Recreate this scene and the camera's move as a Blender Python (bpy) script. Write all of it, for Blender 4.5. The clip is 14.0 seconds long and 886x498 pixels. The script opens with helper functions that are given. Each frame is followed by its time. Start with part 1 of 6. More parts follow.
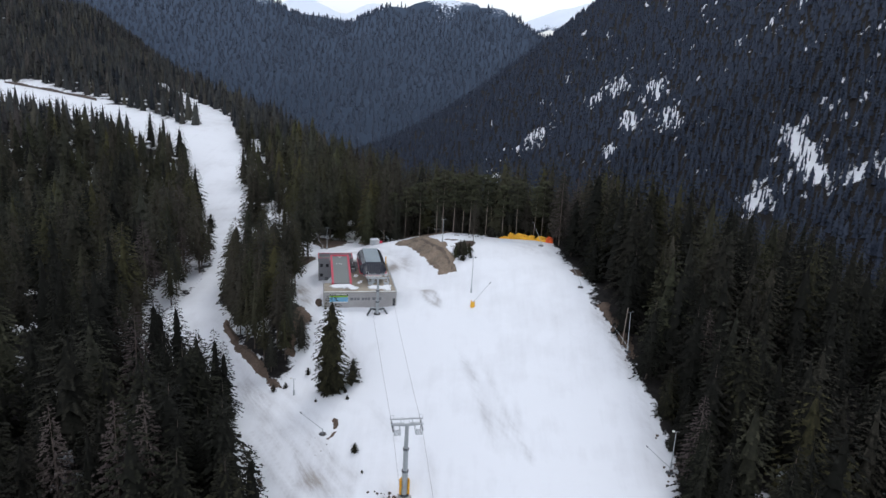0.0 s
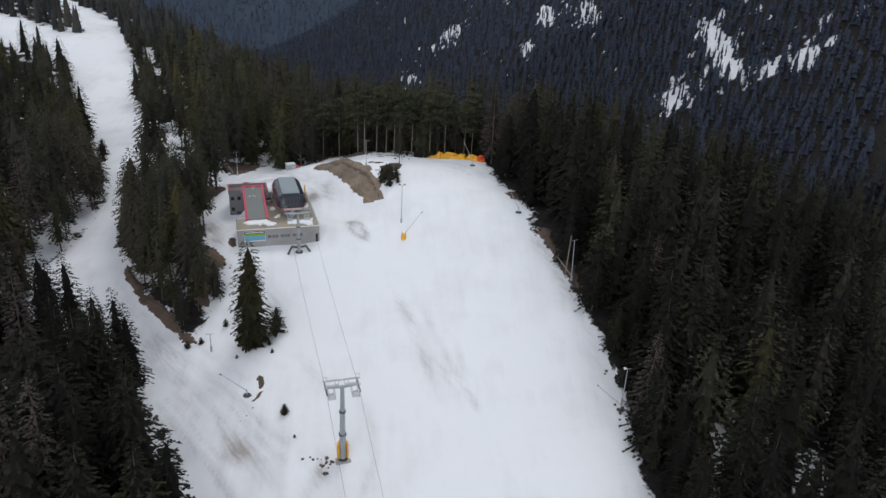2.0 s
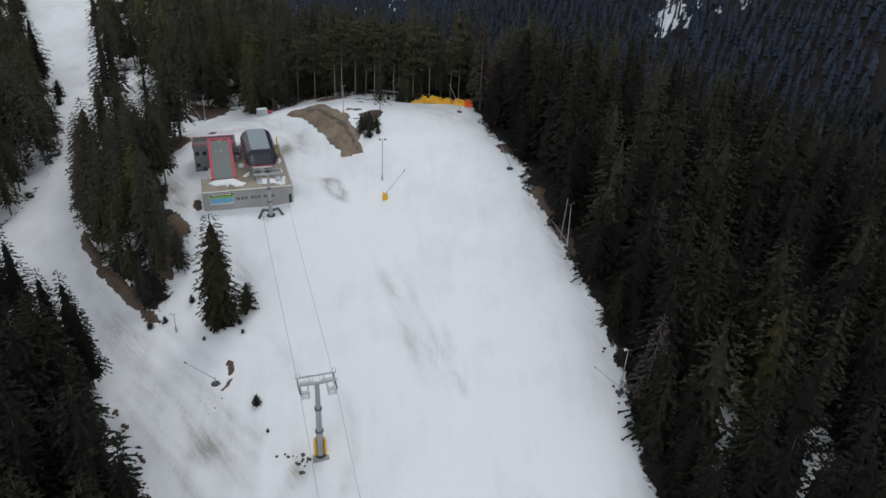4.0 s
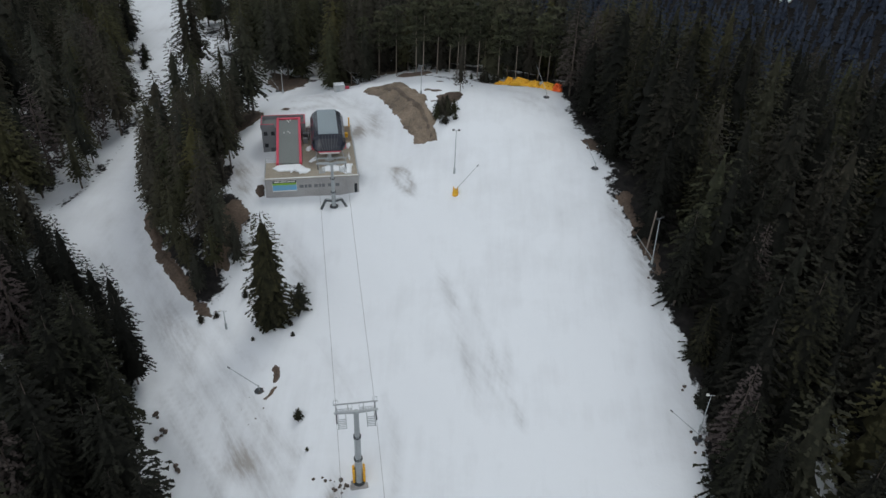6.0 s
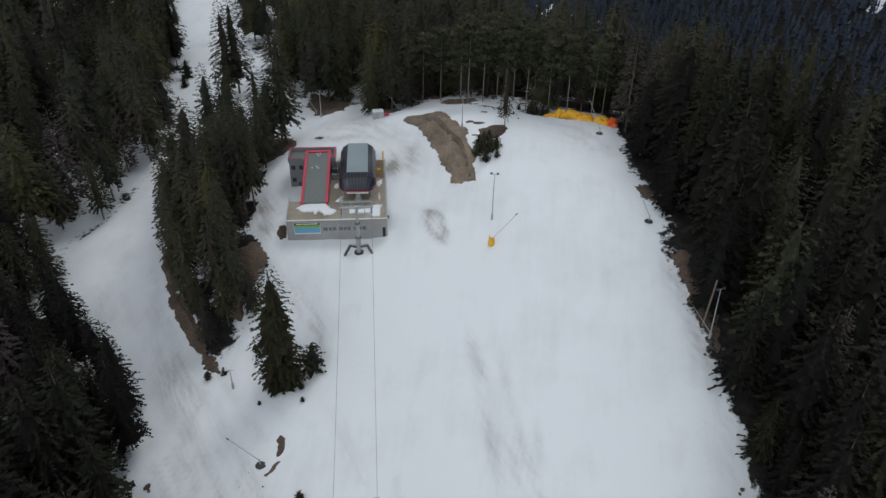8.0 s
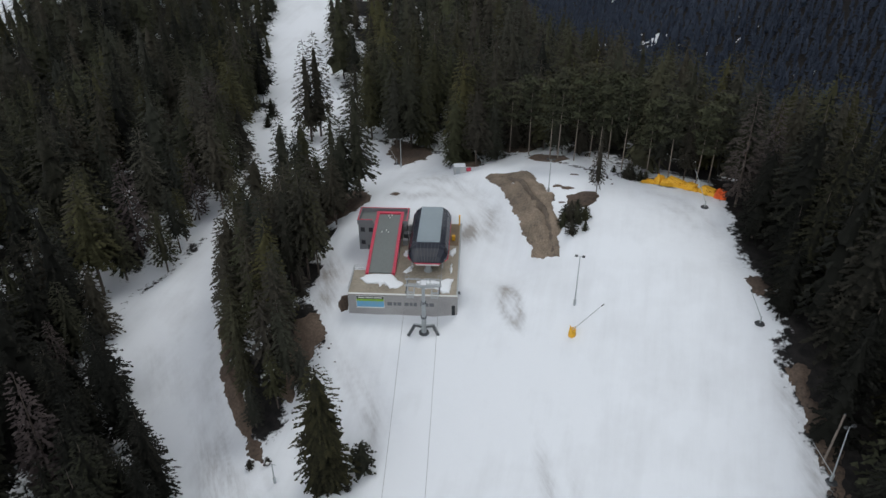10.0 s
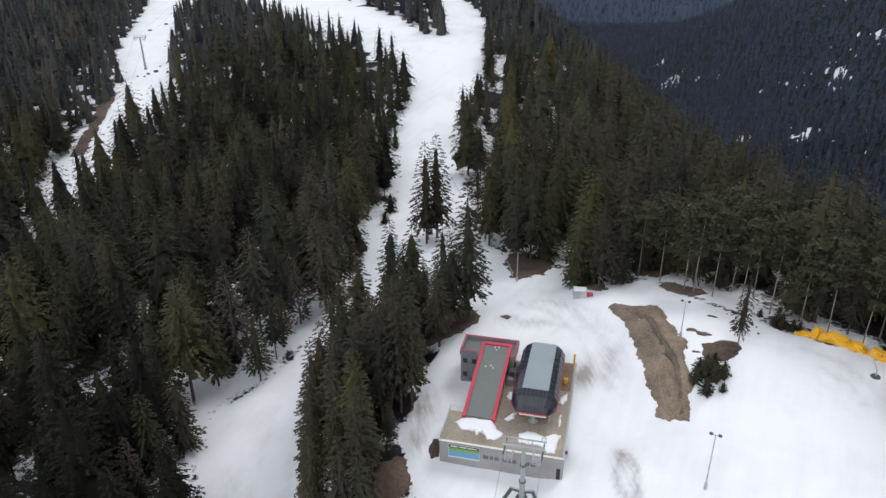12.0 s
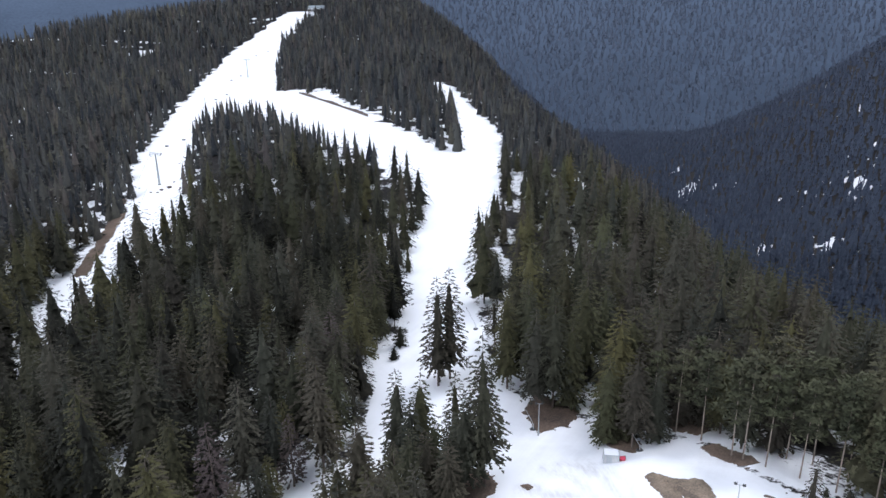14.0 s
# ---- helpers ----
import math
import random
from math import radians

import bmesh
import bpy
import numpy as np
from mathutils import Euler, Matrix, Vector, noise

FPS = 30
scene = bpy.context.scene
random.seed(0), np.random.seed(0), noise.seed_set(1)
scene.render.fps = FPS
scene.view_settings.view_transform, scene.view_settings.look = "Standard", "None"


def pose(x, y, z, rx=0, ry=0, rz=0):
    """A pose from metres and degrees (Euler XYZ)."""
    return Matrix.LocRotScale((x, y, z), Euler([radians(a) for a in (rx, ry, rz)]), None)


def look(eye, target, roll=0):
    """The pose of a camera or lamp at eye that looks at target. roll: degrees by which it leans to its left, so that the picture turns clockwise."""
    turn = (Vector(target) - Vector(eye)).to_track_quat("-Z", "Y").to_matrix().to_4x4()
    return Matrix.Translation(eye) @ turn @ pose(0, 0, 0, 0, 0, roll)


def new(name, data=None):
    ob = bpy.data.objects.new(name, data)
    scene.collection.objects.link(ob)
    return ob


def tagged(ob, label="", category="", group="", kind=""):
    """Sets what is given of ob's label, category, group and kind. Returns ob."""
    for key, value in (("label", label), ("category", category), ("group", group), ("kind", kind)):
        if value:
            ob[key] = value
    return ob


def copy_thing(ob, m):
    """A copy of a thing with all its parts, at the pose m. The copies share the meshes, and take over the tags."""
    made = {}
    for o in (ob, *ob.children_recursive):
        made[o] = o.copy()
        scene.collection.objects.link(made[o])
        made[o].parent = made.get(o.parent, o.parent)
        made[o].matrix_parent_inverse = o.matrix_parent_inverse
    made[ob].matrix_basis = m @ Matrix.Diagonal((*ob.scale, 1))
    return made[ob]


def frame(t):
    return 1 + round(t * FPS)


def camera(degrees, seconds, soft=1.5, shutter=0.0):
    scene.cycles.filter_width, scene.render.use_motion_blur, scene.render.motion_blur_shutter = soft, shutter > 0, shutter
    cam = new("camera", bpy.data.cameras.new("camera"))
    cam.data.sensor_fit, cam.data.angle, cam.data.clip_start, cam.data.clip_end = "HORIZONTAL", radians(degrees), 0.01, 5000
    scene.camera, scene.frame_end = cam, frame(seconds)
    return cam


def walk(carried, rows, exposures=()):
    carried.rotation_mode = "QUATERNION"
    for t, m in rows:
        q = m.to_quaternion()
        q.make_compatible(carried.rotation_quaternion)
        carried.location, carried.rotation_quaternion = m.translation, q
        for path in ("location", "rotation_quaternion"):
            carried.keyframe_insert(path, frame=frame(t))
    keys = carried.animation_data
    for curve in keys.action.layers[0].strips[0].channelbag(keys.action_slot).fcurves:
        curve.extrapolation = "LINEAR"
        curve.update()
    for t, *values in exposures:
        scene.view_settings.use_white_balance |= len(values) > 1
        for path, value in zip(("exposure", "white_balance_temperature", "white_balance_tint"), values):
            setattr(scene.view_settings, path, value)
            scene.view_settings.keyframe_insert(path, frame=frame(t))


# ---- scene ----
cam = camera(62.8, 14.0, soft=1.5)
PATH = [
    (0, (0.512, -1.539, 64.535), (0.5, 0.384, 63.985), 3.1),
    (0.5, (-0.239, 2.447, 64.732), (-0.177, 4.348, 64.114), 2.9),
    (1, (-0.831, 6.477, 65.045), (-0.706, 8.351, 64.359), 3.0),
    (1.5, (-1.258, 10.56, 65.347), (-1.087, 12.408, 64.601), 2.9),
    (2, (-1.58, 14.669, 65.658), (-1.362, 16.492, 64.865), 3.0),
    (2.5, (-1.53, 18.581, 66.039), (-1.255, 20.376, 65.201), 2.8),
    (5, (3.098, 36.815, 70.042), (3.259, 38.495, 68.969), 2.7),
    (5.5, (4.548, 40.257, 70.396), (4.624, 41.927, 69.299), 2.6),
    (6, (5.93, 43.796, 70.717), (5.924, 45.463, 69.611), 2.3),
    (6.5, (7.076, 47.424, 70.945), (6.995, 49.087, 69.837), 2.1),
    (7, (8.314, 51.232, 71.058), (8.183, 52.89, 69.948), 1.7),
    (9.5, (10.373, 72.171, 73.08), (10.079, 73.824, 71.993), 0.3),
    (10, (9.87, 76.078, 73.344), (9.451, 77.717, 72.277), -0.1),
    (10.5, (9.19, 80.242, 73.901), (8.622, 81.848, 72.853), -0.5),
    (11, (8.704, 84.28, 74.52), (8.024, 85.868, 73.512), -0.7),
    (11.5, (7.817, 88.175, 75.183), (7.077, 89.769, 74.229), -0.7),
    (12, (6.695, 91.94, 75.985), (5.93, 93.557, 75.09), -0.7),
    (12.5, (5.366, 95.814, 76.751), (4.576, 97.452, 75.918), -0.8),
    (13, (3.896, 99.445, 77.505), (3.084, 101.102, 76.734), -0.7),
    (13.5, (2.369, 103.162, 78.148), (1.534, 104.836, 77.441), -0.9),
    (14, (0.626, 106.916, 78.477), (-0.224, 108.609, 77.838), -0.9),
]
walk(cam, [(t, look(eye, target, roll)) for t, eye, target, roll in PATH],
     exposures=[(0, 0.22, 6080, 11), (2.5, 0.02, 6380, 9), (5, -0.15, 6330, 6), (7, -0.2, 6260, 5), (9.5, -0.1, 6290, 6), (11, 0.18, 6420, 9), (12.5, 0.64, 6430, 11), (14, 1.0, 5980, 12)])

# ---- light: overcast sky ----
world = bpy.data.worlds.new("overcast_sky")
scene.world = world
world.use_nodes = True
wn = world.node_tree.nodes
wl = world.node_tree.links
sky = wn.new("ShaderNodeTexSky")
sky.sky_type = "NISHITA"
sky.sun_disc = False
sky.sun_elevation, sky.sun_rotation = radians(52), radians(200)
sky.altitude, sky.air_density, sky.dust_density = 1500, 1.0, 4.0
sat = wn.new("ShaderNodeHueSaturation")
sat.inputs["Saturation"].default_value = 0.22
wl.new(sky.outputs[0], sat.inputs["Color"])
wl.new(sat.outputs[0], wn["Background"].inputs[0])
wn["Background"].inputs[1].default_value = 0.17
sun = new("sun", bpy.data.lights.new("sun", "SUN"))
sun.data.energy, sun.data.angle, sun.data.color = 0.9, radians(25), (1.0, 0.97, 0.93)
sun.matrix_world = pose(0, 0, 300, 38, 0, 160)


# ---- materials ----
def mat(name, colour, rough=0.7, metal=0.0, vary=0.12, scale=1.0, bump=0.0, bump_scale=8.0, second=None):
    """A surface with variation at two scales and fine relief; second: a colour of stains."""
    m = bpy.data.materials.new(name)
    m.use_nodes = True
    n, k = m.node_tree.nodes, m.node_tree.links
    b = n["Principled BSDF"]
    b.inputs["Metallic"].default_value = metal
    tex = n.new("ShaderNodeTexCoord")
    n1, n2 = n.new("ShaderNodeTexNoise"), n.new("ShaderNodeTexNoise")
    n1.inputs["Scale"].default_value, n1.inputs["Detail"].default_value = 0.35 * scale, 4
    n2.inputs["Scale"].default_value, n2.inputs["Detail"].default_value = 6.0 * scale, 5
    for q in (n1, n2):
        k.new(tex.outputs["Object"], q.inputs["Vector"])
    add = n.new("ShaderNodeMath")
    add.operation = "MULTIPLY_ADD"
    add.inputs[1].default_value = 0.5
    half = n.new("ShaderNodeMath")
    half.operation = "MULTIPLY"
    half.inputs[1].default_value = 0.5
    k.new(n2.outputs["Fac"], half.inputs[0])
    k.new(n1.outputs["Fac"], add.inputs[0])
    k.new(half.outputs[0], add.inputs[2])
    ramp_node = n.new("ShaderNodeValToRGB")
    lo = [c * (1 - vary) for c in (second or colour)]
    hi = [min(1, c * (1 + vary)) for c in colour]
    ramp_node.color_ramp.elements[0].position, ramp_node.color_ramp.elements[1].position = 0.34, 0.64
    ramp_node.color_ramp.elements[0].color, ramp_node.color_ramp.elements[1].color = (*lo, 1), (*hi, 1)
    k.new(add.outputs[0], ramp_node.inputs[0])
    k.new(ramp_node.outputs[0], b.inputs["Base Color"])
    mr = n.new("ShaderNodeMapRange")
    mr.inputs["To Min"].default_value, mr.inputs["To Max"].default_value = max(0.05, rough - 0.12), min(1, rough + 0.12)
    k.new(n2.outputs["Fac"], mr.inputs["Value"])
    k.new(mr.outputs[0], b.inputs["Roughness"])
    if bump:
        n3, bp = n.new("ShaderNodeTexNoise"), n.new("ShaderNodeBump")
        n3.inputs["Scale"].default_value, n3.inputs["Detail"].default_value = bump_scale, 6
        bp.inputs["Strength"].default_value, bp.inputs["Distance"].default_value = bump, 0.1
        k.new(tex.outputs["Object"], n3.inputs["Vector"])
        k.new(n3.outputs["Fac"], bp.inputs["Height"])
        k.new(bp.outputs[0], b.inputs["Normal"])
    return m


def foliage(name, dark, hues, rough=0.85):
    """Needles: each tree has its own hue and lightness, fresh twig ends over inner twigs darkened by painted shade,
    with a fine mottle.
    """
    m = bpy.data.materials.new(name)
    m.use_nodes = True
    n, k = m.node_tree.nodes, m.node_tree.links
    b = n["Principled BSDF"]
    b.inputs["Roughness"].default_value = rough
    b.inputs["Specular IOR Level"].default_value = 0.12
    at, hue, info, tex, ns = n.new("ShaderNodeAttribute"), n.new("ShaderNodeAttribute"), n.new("ShaderNodeObjectInfo"), n.new("ShaderNodeTexCoord"), n.new("ShaderNodeTexNoise")
    at.attribute_name, hue.attribute_name = "tint", "hue"
    ns.inputs["Scale"].default_value, ns.inputs["Detail"].default_value = 1.3, 5
    k.new(tex.outputs["Object"], ns.inputs["Vector"])

    def math_node(op, a, c, d=0.0):
        q = n.new("ShaderNodeMath")
        q.operation = op
        for i, val in enumerate((a, c, d)):
            if isinstance(val, (int, float)):
                q.inputs[i].default_value = val
            else:
                k.new(val, q.inputs[i])
        return q.outputs[0]

    own = math_node("FRACT", math_node("ADD", hue.outputs["Fac"], info.outputs["Random"]), 0.0)
    light = n.new("ShaderNodeValToRGB")
    e = light.color_ramp.elements
    while len(e) < len(hues):
        e.new(0.5)
    for q, c in enumerate(hues):
        e[q].position, e[q].color = q / max(1, len(hues) - 1), (*c, 1)
    k.new(own, light.inputs[0])
    sheen = math_node("FRACT", math_node("MULTIPLY", own, 7.0), 0.0)
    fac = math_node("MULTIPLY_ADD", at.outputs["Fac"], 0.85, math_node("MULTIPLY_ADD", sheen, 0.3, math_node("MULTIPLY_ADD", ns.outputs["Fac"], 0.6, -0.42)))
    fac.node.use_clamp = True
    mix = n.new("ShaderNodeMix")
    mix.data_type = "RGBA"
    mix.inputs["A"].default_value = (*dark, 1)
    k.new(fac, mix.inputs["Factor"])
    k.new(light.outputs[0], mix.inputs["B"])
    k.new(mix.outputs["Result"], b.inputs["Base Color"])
    return m


def ground_material():
    """Snow, thin and stained in places, over brown forest floor; the attribute snow tells how much lies."""
    m = bpy.data.materials.new("snow_and_forest_floor")
    m.use_nodes = True
    n, k = m.node_tree.nodes, m.node_tree.links
    b = n["Principled BSDF"]
    geo, at = n.new("ShaderNodeNewGeometry"), n.new("ShaderNodeAttribute")
    at.attribute_name = "snow"

    def noise_tex(scale, detail, vec=None, rough=0.6):
        q = n.new("ShaderNodeTexNoise")
        q.inputs["Scale"].default_value, q.inputs["Detail"].default_value, q.inputs["Roughness"].default_value = scale, detail, rough
        k.new(vec or geo.outputs["Position"], q.inputs["Vector"])
        return q.outputs["Fac"]

    def math_node(op, a, c, d=None):
        q = n.new("ShaderNodeMath")
        q.operation = op
        for i, val in enumerate((a, c, d)):
            if val is None:
                continue
            if isinstance(val, (int, float)):
                q.inputs[i].default_value = val
            else:
                k.new(val, q.inputs[i])
        return q.outputs[0]

    def colour_ramp(val, stops):
        q = n.new("ShaderNodeValToRGB")
        e = q.color_ramp.elements
        while len(e) < len(stops):
            e.new(0.5)
        for el, (p, c) in zip(e, stops):
            el.position, el.color = p, (*c, 1)
        k.new(val, q.inputs[0])
        return q.outputs[0]

    edge = math_node("ADD", math_node("MULTIPLY_ADD", noise_tex(0.16, 6), 0.55, -0.275), math_node("MULTIPLY_ADD", noise_tex(1.1, 4), 0.35, -0.175))
    cover = math_node("ADD", at.outputs["Fac"], edge)
    mask = colour_ramp(cover, [(0.47, (0, 0, 0)), (0.53, (1, 1, 1))])
    # stretched along the fall line: groomer tracks and melt streaks
    mp = n.new("ShaderNodeMapping")
    mp.inputs["Rotation"].default_value, mp.inputs["Scale"].default_value = (0, 0, radians(-12)), (0.55, 0.06, 0.06)
    k.new(geo.outputs["Position"], mp.inputs["Vector"])
    mp2 = n.new("ShaderNodeMapping")
    mp2.vector_type = "TEXTURE"
    mp2.inputs["Rotation"].default_value, mp2.inputs["Scale"].default_value = (0, 0, radians(36)), (0.7, 4.5, 4.5)
    k.new(geo.outputs["Position"], mp2.inputs["Vector"])
    streak = noise_tex(1.0, 5, mp.outputs[0])
    blotch = noise_tex(0.035, 5)
    stain_shade = math_node("ADD", math_node("MULTIPLY", streak, 0.22), math_node("ADD", math_node("MULTIPLY", blotch, 0.5), math_node("MULTIPLY", noise_tex(0.13, 6), 0.28)))
    st = n.new("ShaderNodeAttribute")
    st.attribute_name = "stain_shade"
    # dirt, tracks and painted relief shade all darken the snow colour here
    stain_shade = math_node("MULTIPLY_ADD", st.outputs["Fac"], math_node("MULTIPLY_ADD", noise_tex(1.0, 7, mp2.outputs[0], 0.72), 1.9, -0.35), stain_shade)
    snow_col = colour_ramp(stain_shade, [(0.48, (0.80, 0.82, 0.855)), (0.60, (0.73, 0.745, 0.775)), (0.78, (0.575, 0.58, 0.60)), (1.0, (0.38, 0.36, 0.345))])
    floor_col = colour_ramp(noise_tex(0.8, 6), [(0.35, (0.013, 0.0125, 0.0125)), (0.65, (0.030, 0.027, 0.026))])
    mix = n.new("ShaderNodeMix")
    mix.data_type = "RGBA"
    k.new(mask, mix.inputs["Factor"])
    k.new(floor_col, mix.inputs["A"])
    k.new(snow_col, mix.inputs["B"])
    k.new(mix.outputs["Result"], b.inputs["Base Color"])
    b.inputs["Roughness"].default_value = 0.75
    b.inputs["Specular IOR Level"].default_value = 0.1
    bp = n.new("ShaderNodeBump")
    bp.inputs["Strength"].default_value, bp.inputs["Distance"].default_value = 0.5, 0.35
    hgt = math_node("ADD", math_node("MULTIPLY", noise_tex(0.35, 7), 0.8), math_node("MULTIPLY", streak, 0.3))
    hgt = math_node("MULTIPLY_ADD", st.outputs["Fac"], -0.9, math_node("MULTIPLY_ADD", mask, 0.6, hgt))
    k.new(hgt, bp.inputs["Height"])
    k.new(bp.outputs[0], b.inputs["Normal"])
    return m


SNOWGROUND = ground_material()
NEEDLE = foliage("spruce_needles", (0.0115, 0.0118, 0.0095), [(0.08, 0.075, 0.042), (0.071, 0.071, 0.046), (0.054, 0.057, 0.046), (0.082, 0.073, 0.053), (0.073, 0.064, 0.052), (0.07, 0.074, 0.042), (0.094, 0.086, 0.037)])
# blue of distant air painted into these needles, paler in the farthest
NEEDLE_FAR = foliage("haze_tinted_far_needles", (0.032, 0.04, 0.06), [(0.055, 0.068, 0.095), (0.05, 0.063, 0.09)])
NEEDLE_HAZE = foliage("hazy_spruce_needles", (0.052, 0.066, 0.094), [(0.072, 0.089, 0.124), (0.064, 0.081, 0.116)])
# needles of the hill paled and greyed: thin haze painted into their colour
NEEDLE_HILL = foliage("haze_toned_hill_needles", (0.02, 0.023, 0.028), [(0.092, 0.09, 0.078), (0.074, 0.078, 0.075), (0.105, 0.098, 0.07), (0.097, 0.083, 0.076)])
PINE_NEEDLE = foliage("pine_needles", (0.026, 0.03, 0.02), [(0.092, 0.088, 0.055), (0.076, 0.08, 0.045), (0.092, 0.082, 0.055)])
DEAD_TWIG = foliage("dead_twigs", (0.035, 0.026, 0.026), [(0.105, 0.085, 0.083), (0.10, 0.084, 0.074)])
BARK = mat("spruce_bark", (0.11, 0.085, 0.07), 0.9, vary=0.3, scale=2, bump=0.4, bump_scale=20, second=(0.06, 0.05, 0.045))
PINE_BARK = mat("pale_pine_bark", (0.20, 0.17, 0.145), 0.9, vary=0.2, scale=2, bump=0.3, bump_scale=20, second=(0.17, 0.13, 0.11))
EARTH = mat("bare_earth", (0.24, 0.185, 0.136), 0.95, vary=0.22, scale=0.6, bump=1.0, bump_scale=1.6, second=(0.10, 0.08, 0.062))
BROWN = mat("brown_litter", (0.115, 0.082, 0.06), 0.95, vary=0.3, scale=0.4, bump=0.9, bump_scale=3.0, second=(0.06, 0.042, 0.033))
DARK_EARTH = mat("dark_earth", (0.15, 0.118, 0.09), 0.9, vary=0.25, scale=0.7, bump=1.0, bump_scale=2.0, second=(0.085, 0.065, 0.05))
SNOW = mat("old_snow", (0.82, 0.84, 0.87), 0.7, vary=0.05, scale=1.0, bump=0.3, bump_scale=3)
CONCRETE = mat("grey_plaster", (0.36, 0.35, 0.345), 0.85, vary=0.10, scale=0.7, bump=0.15, bump_scale=10, second=(0.30, 0.29, 0.285))
DECK_BROWN = mat("wet_brown_boards", (0.2, 0.14, 0.085), 0.7, vary=0.2, scale=0.9, bump=0.2, bump_scale=7, second=(0.12, 0.085, 0.055))
PALE_SHEET = mat("pale_grey_sheet_metal", (0.5, 0.5, 0.5), 0.55, vary=0.1, scale=1.5, second=(0.42, 0.41, 0.4))
DECK = mat("weathered_deck_concrete", (0.33, 0.29, 0.23), 0.8, vary=0.15, scale=0.6, bump=0.2, bump_scale=6, second=(0.24, 0.205, 0.16))
WALL_GREY = mat("grey_wall_panel", (0.19, 0.195, 0.205), 0.6, vary=0.10, scale=0.5)
ROOF_GREY = mat("grey_green_roof_sheet", (0.145, 0.16, 0.155), 0.5, vary=0.10, scale=0.4)
RED = mat("red_trim_paint", (0.52, 0.045, 0.085), 0.45, vary=0.10, scale=1.0)
HOOD = mat("dark_tinted_hood", (0.024, 0.026, 0.038), 0.16, vary=0.25, scale=0.6)
HOOD_TOP = mat("blue_grey_ribbed_sheet", (0.30, 0.35, 0.38), 0.4, 0.3, vary=0.08, scale=0.5)
WHITE = mat("off_white_paint", (0.72, 0.72, 0.70), 0.5, vary=0.08)
GALV = mat("galvanised_steel", (0.40, 0.425, 0.44), 0.5, 0.35, vary=0.15, scale=2.0)
DARKSTEEL = mat("dark_steel", (0.07, 0.075, 0.08), 0.5, 0.4, vary=0.2, scale=2.0)
CABLE = mat("steel_rope", (0.25, 0.255, 0.26), 0.6, 0.4, vary=0.1)
YELLOW = mat("yellow_padding", (0.74, 0.40, 0.025), 0.6, vary=0.15, scale=1.5, bump=0.2, bump_scale=5)
ORANGE = mat("orange_red_padding", (0.75, 0.12, 0.02), 0.6, vary=0.15, scale=1.5)
BLACK = mat("black_print", (0.02, 0.022, 0.025), 0.5, vary=0.2)
GREEN = mat("green_print", (0.23, 0.42, 0.04), 0.5, vary=0.15)
BLUE = mat("blue_print", (0.10, 0.33, 0.55), 0.5, vary=0.25, scale=0.8, second=(0.28, 0.50, 0.62))
LETTER = mat("dark_grey_lettering", (0.14, 0.145, 0.155), 0.6, vary=0.15)
GLASS = mat("dark_window_glass", (0.02, 0.022, 0.026), 0.1, vary=0.2)

# ---- landscape ----
def sst(a, b, v):
    v = np.clip((v - a) / (b - a), 0.0, 1.0)
    return v * v * (3.0 - 2.0 * v)


def soft_min(a, b, k):
    return -np.logaddexp(-a / k, -b / k) * k


def soft_max(a, b, k):
    return np.logaddexp(a / k, b / k) * k


def ramp(v, k):
    """Zero below, v above, with a rounded knee of width k."""
    return soft_max(v, np.zeros_like(v), k)


def valley_line(y):
    return 250.0 - 0.295 * (y - 300.0) + 0.5 * np.maximum(y - 1600.0, 0)


def rim_distance(poly, x, y):
    """Distance to a polygon's outline."""
    best = np.full(np.shape(x), 1e9)
    for (ax, ay), (bx, by) in zip(poly, poly[1:] + poly[:1]):
        dx, dy = bx - ax, by - ay
        f = np.clip(((x - ax) * dx + (y - ay) * dy) / (dx * dx + dy * dy), 0, 1)
        best = np.minimum(best, np.hypot(x - ax - f * dx, y - ay - f * dy))
    return best


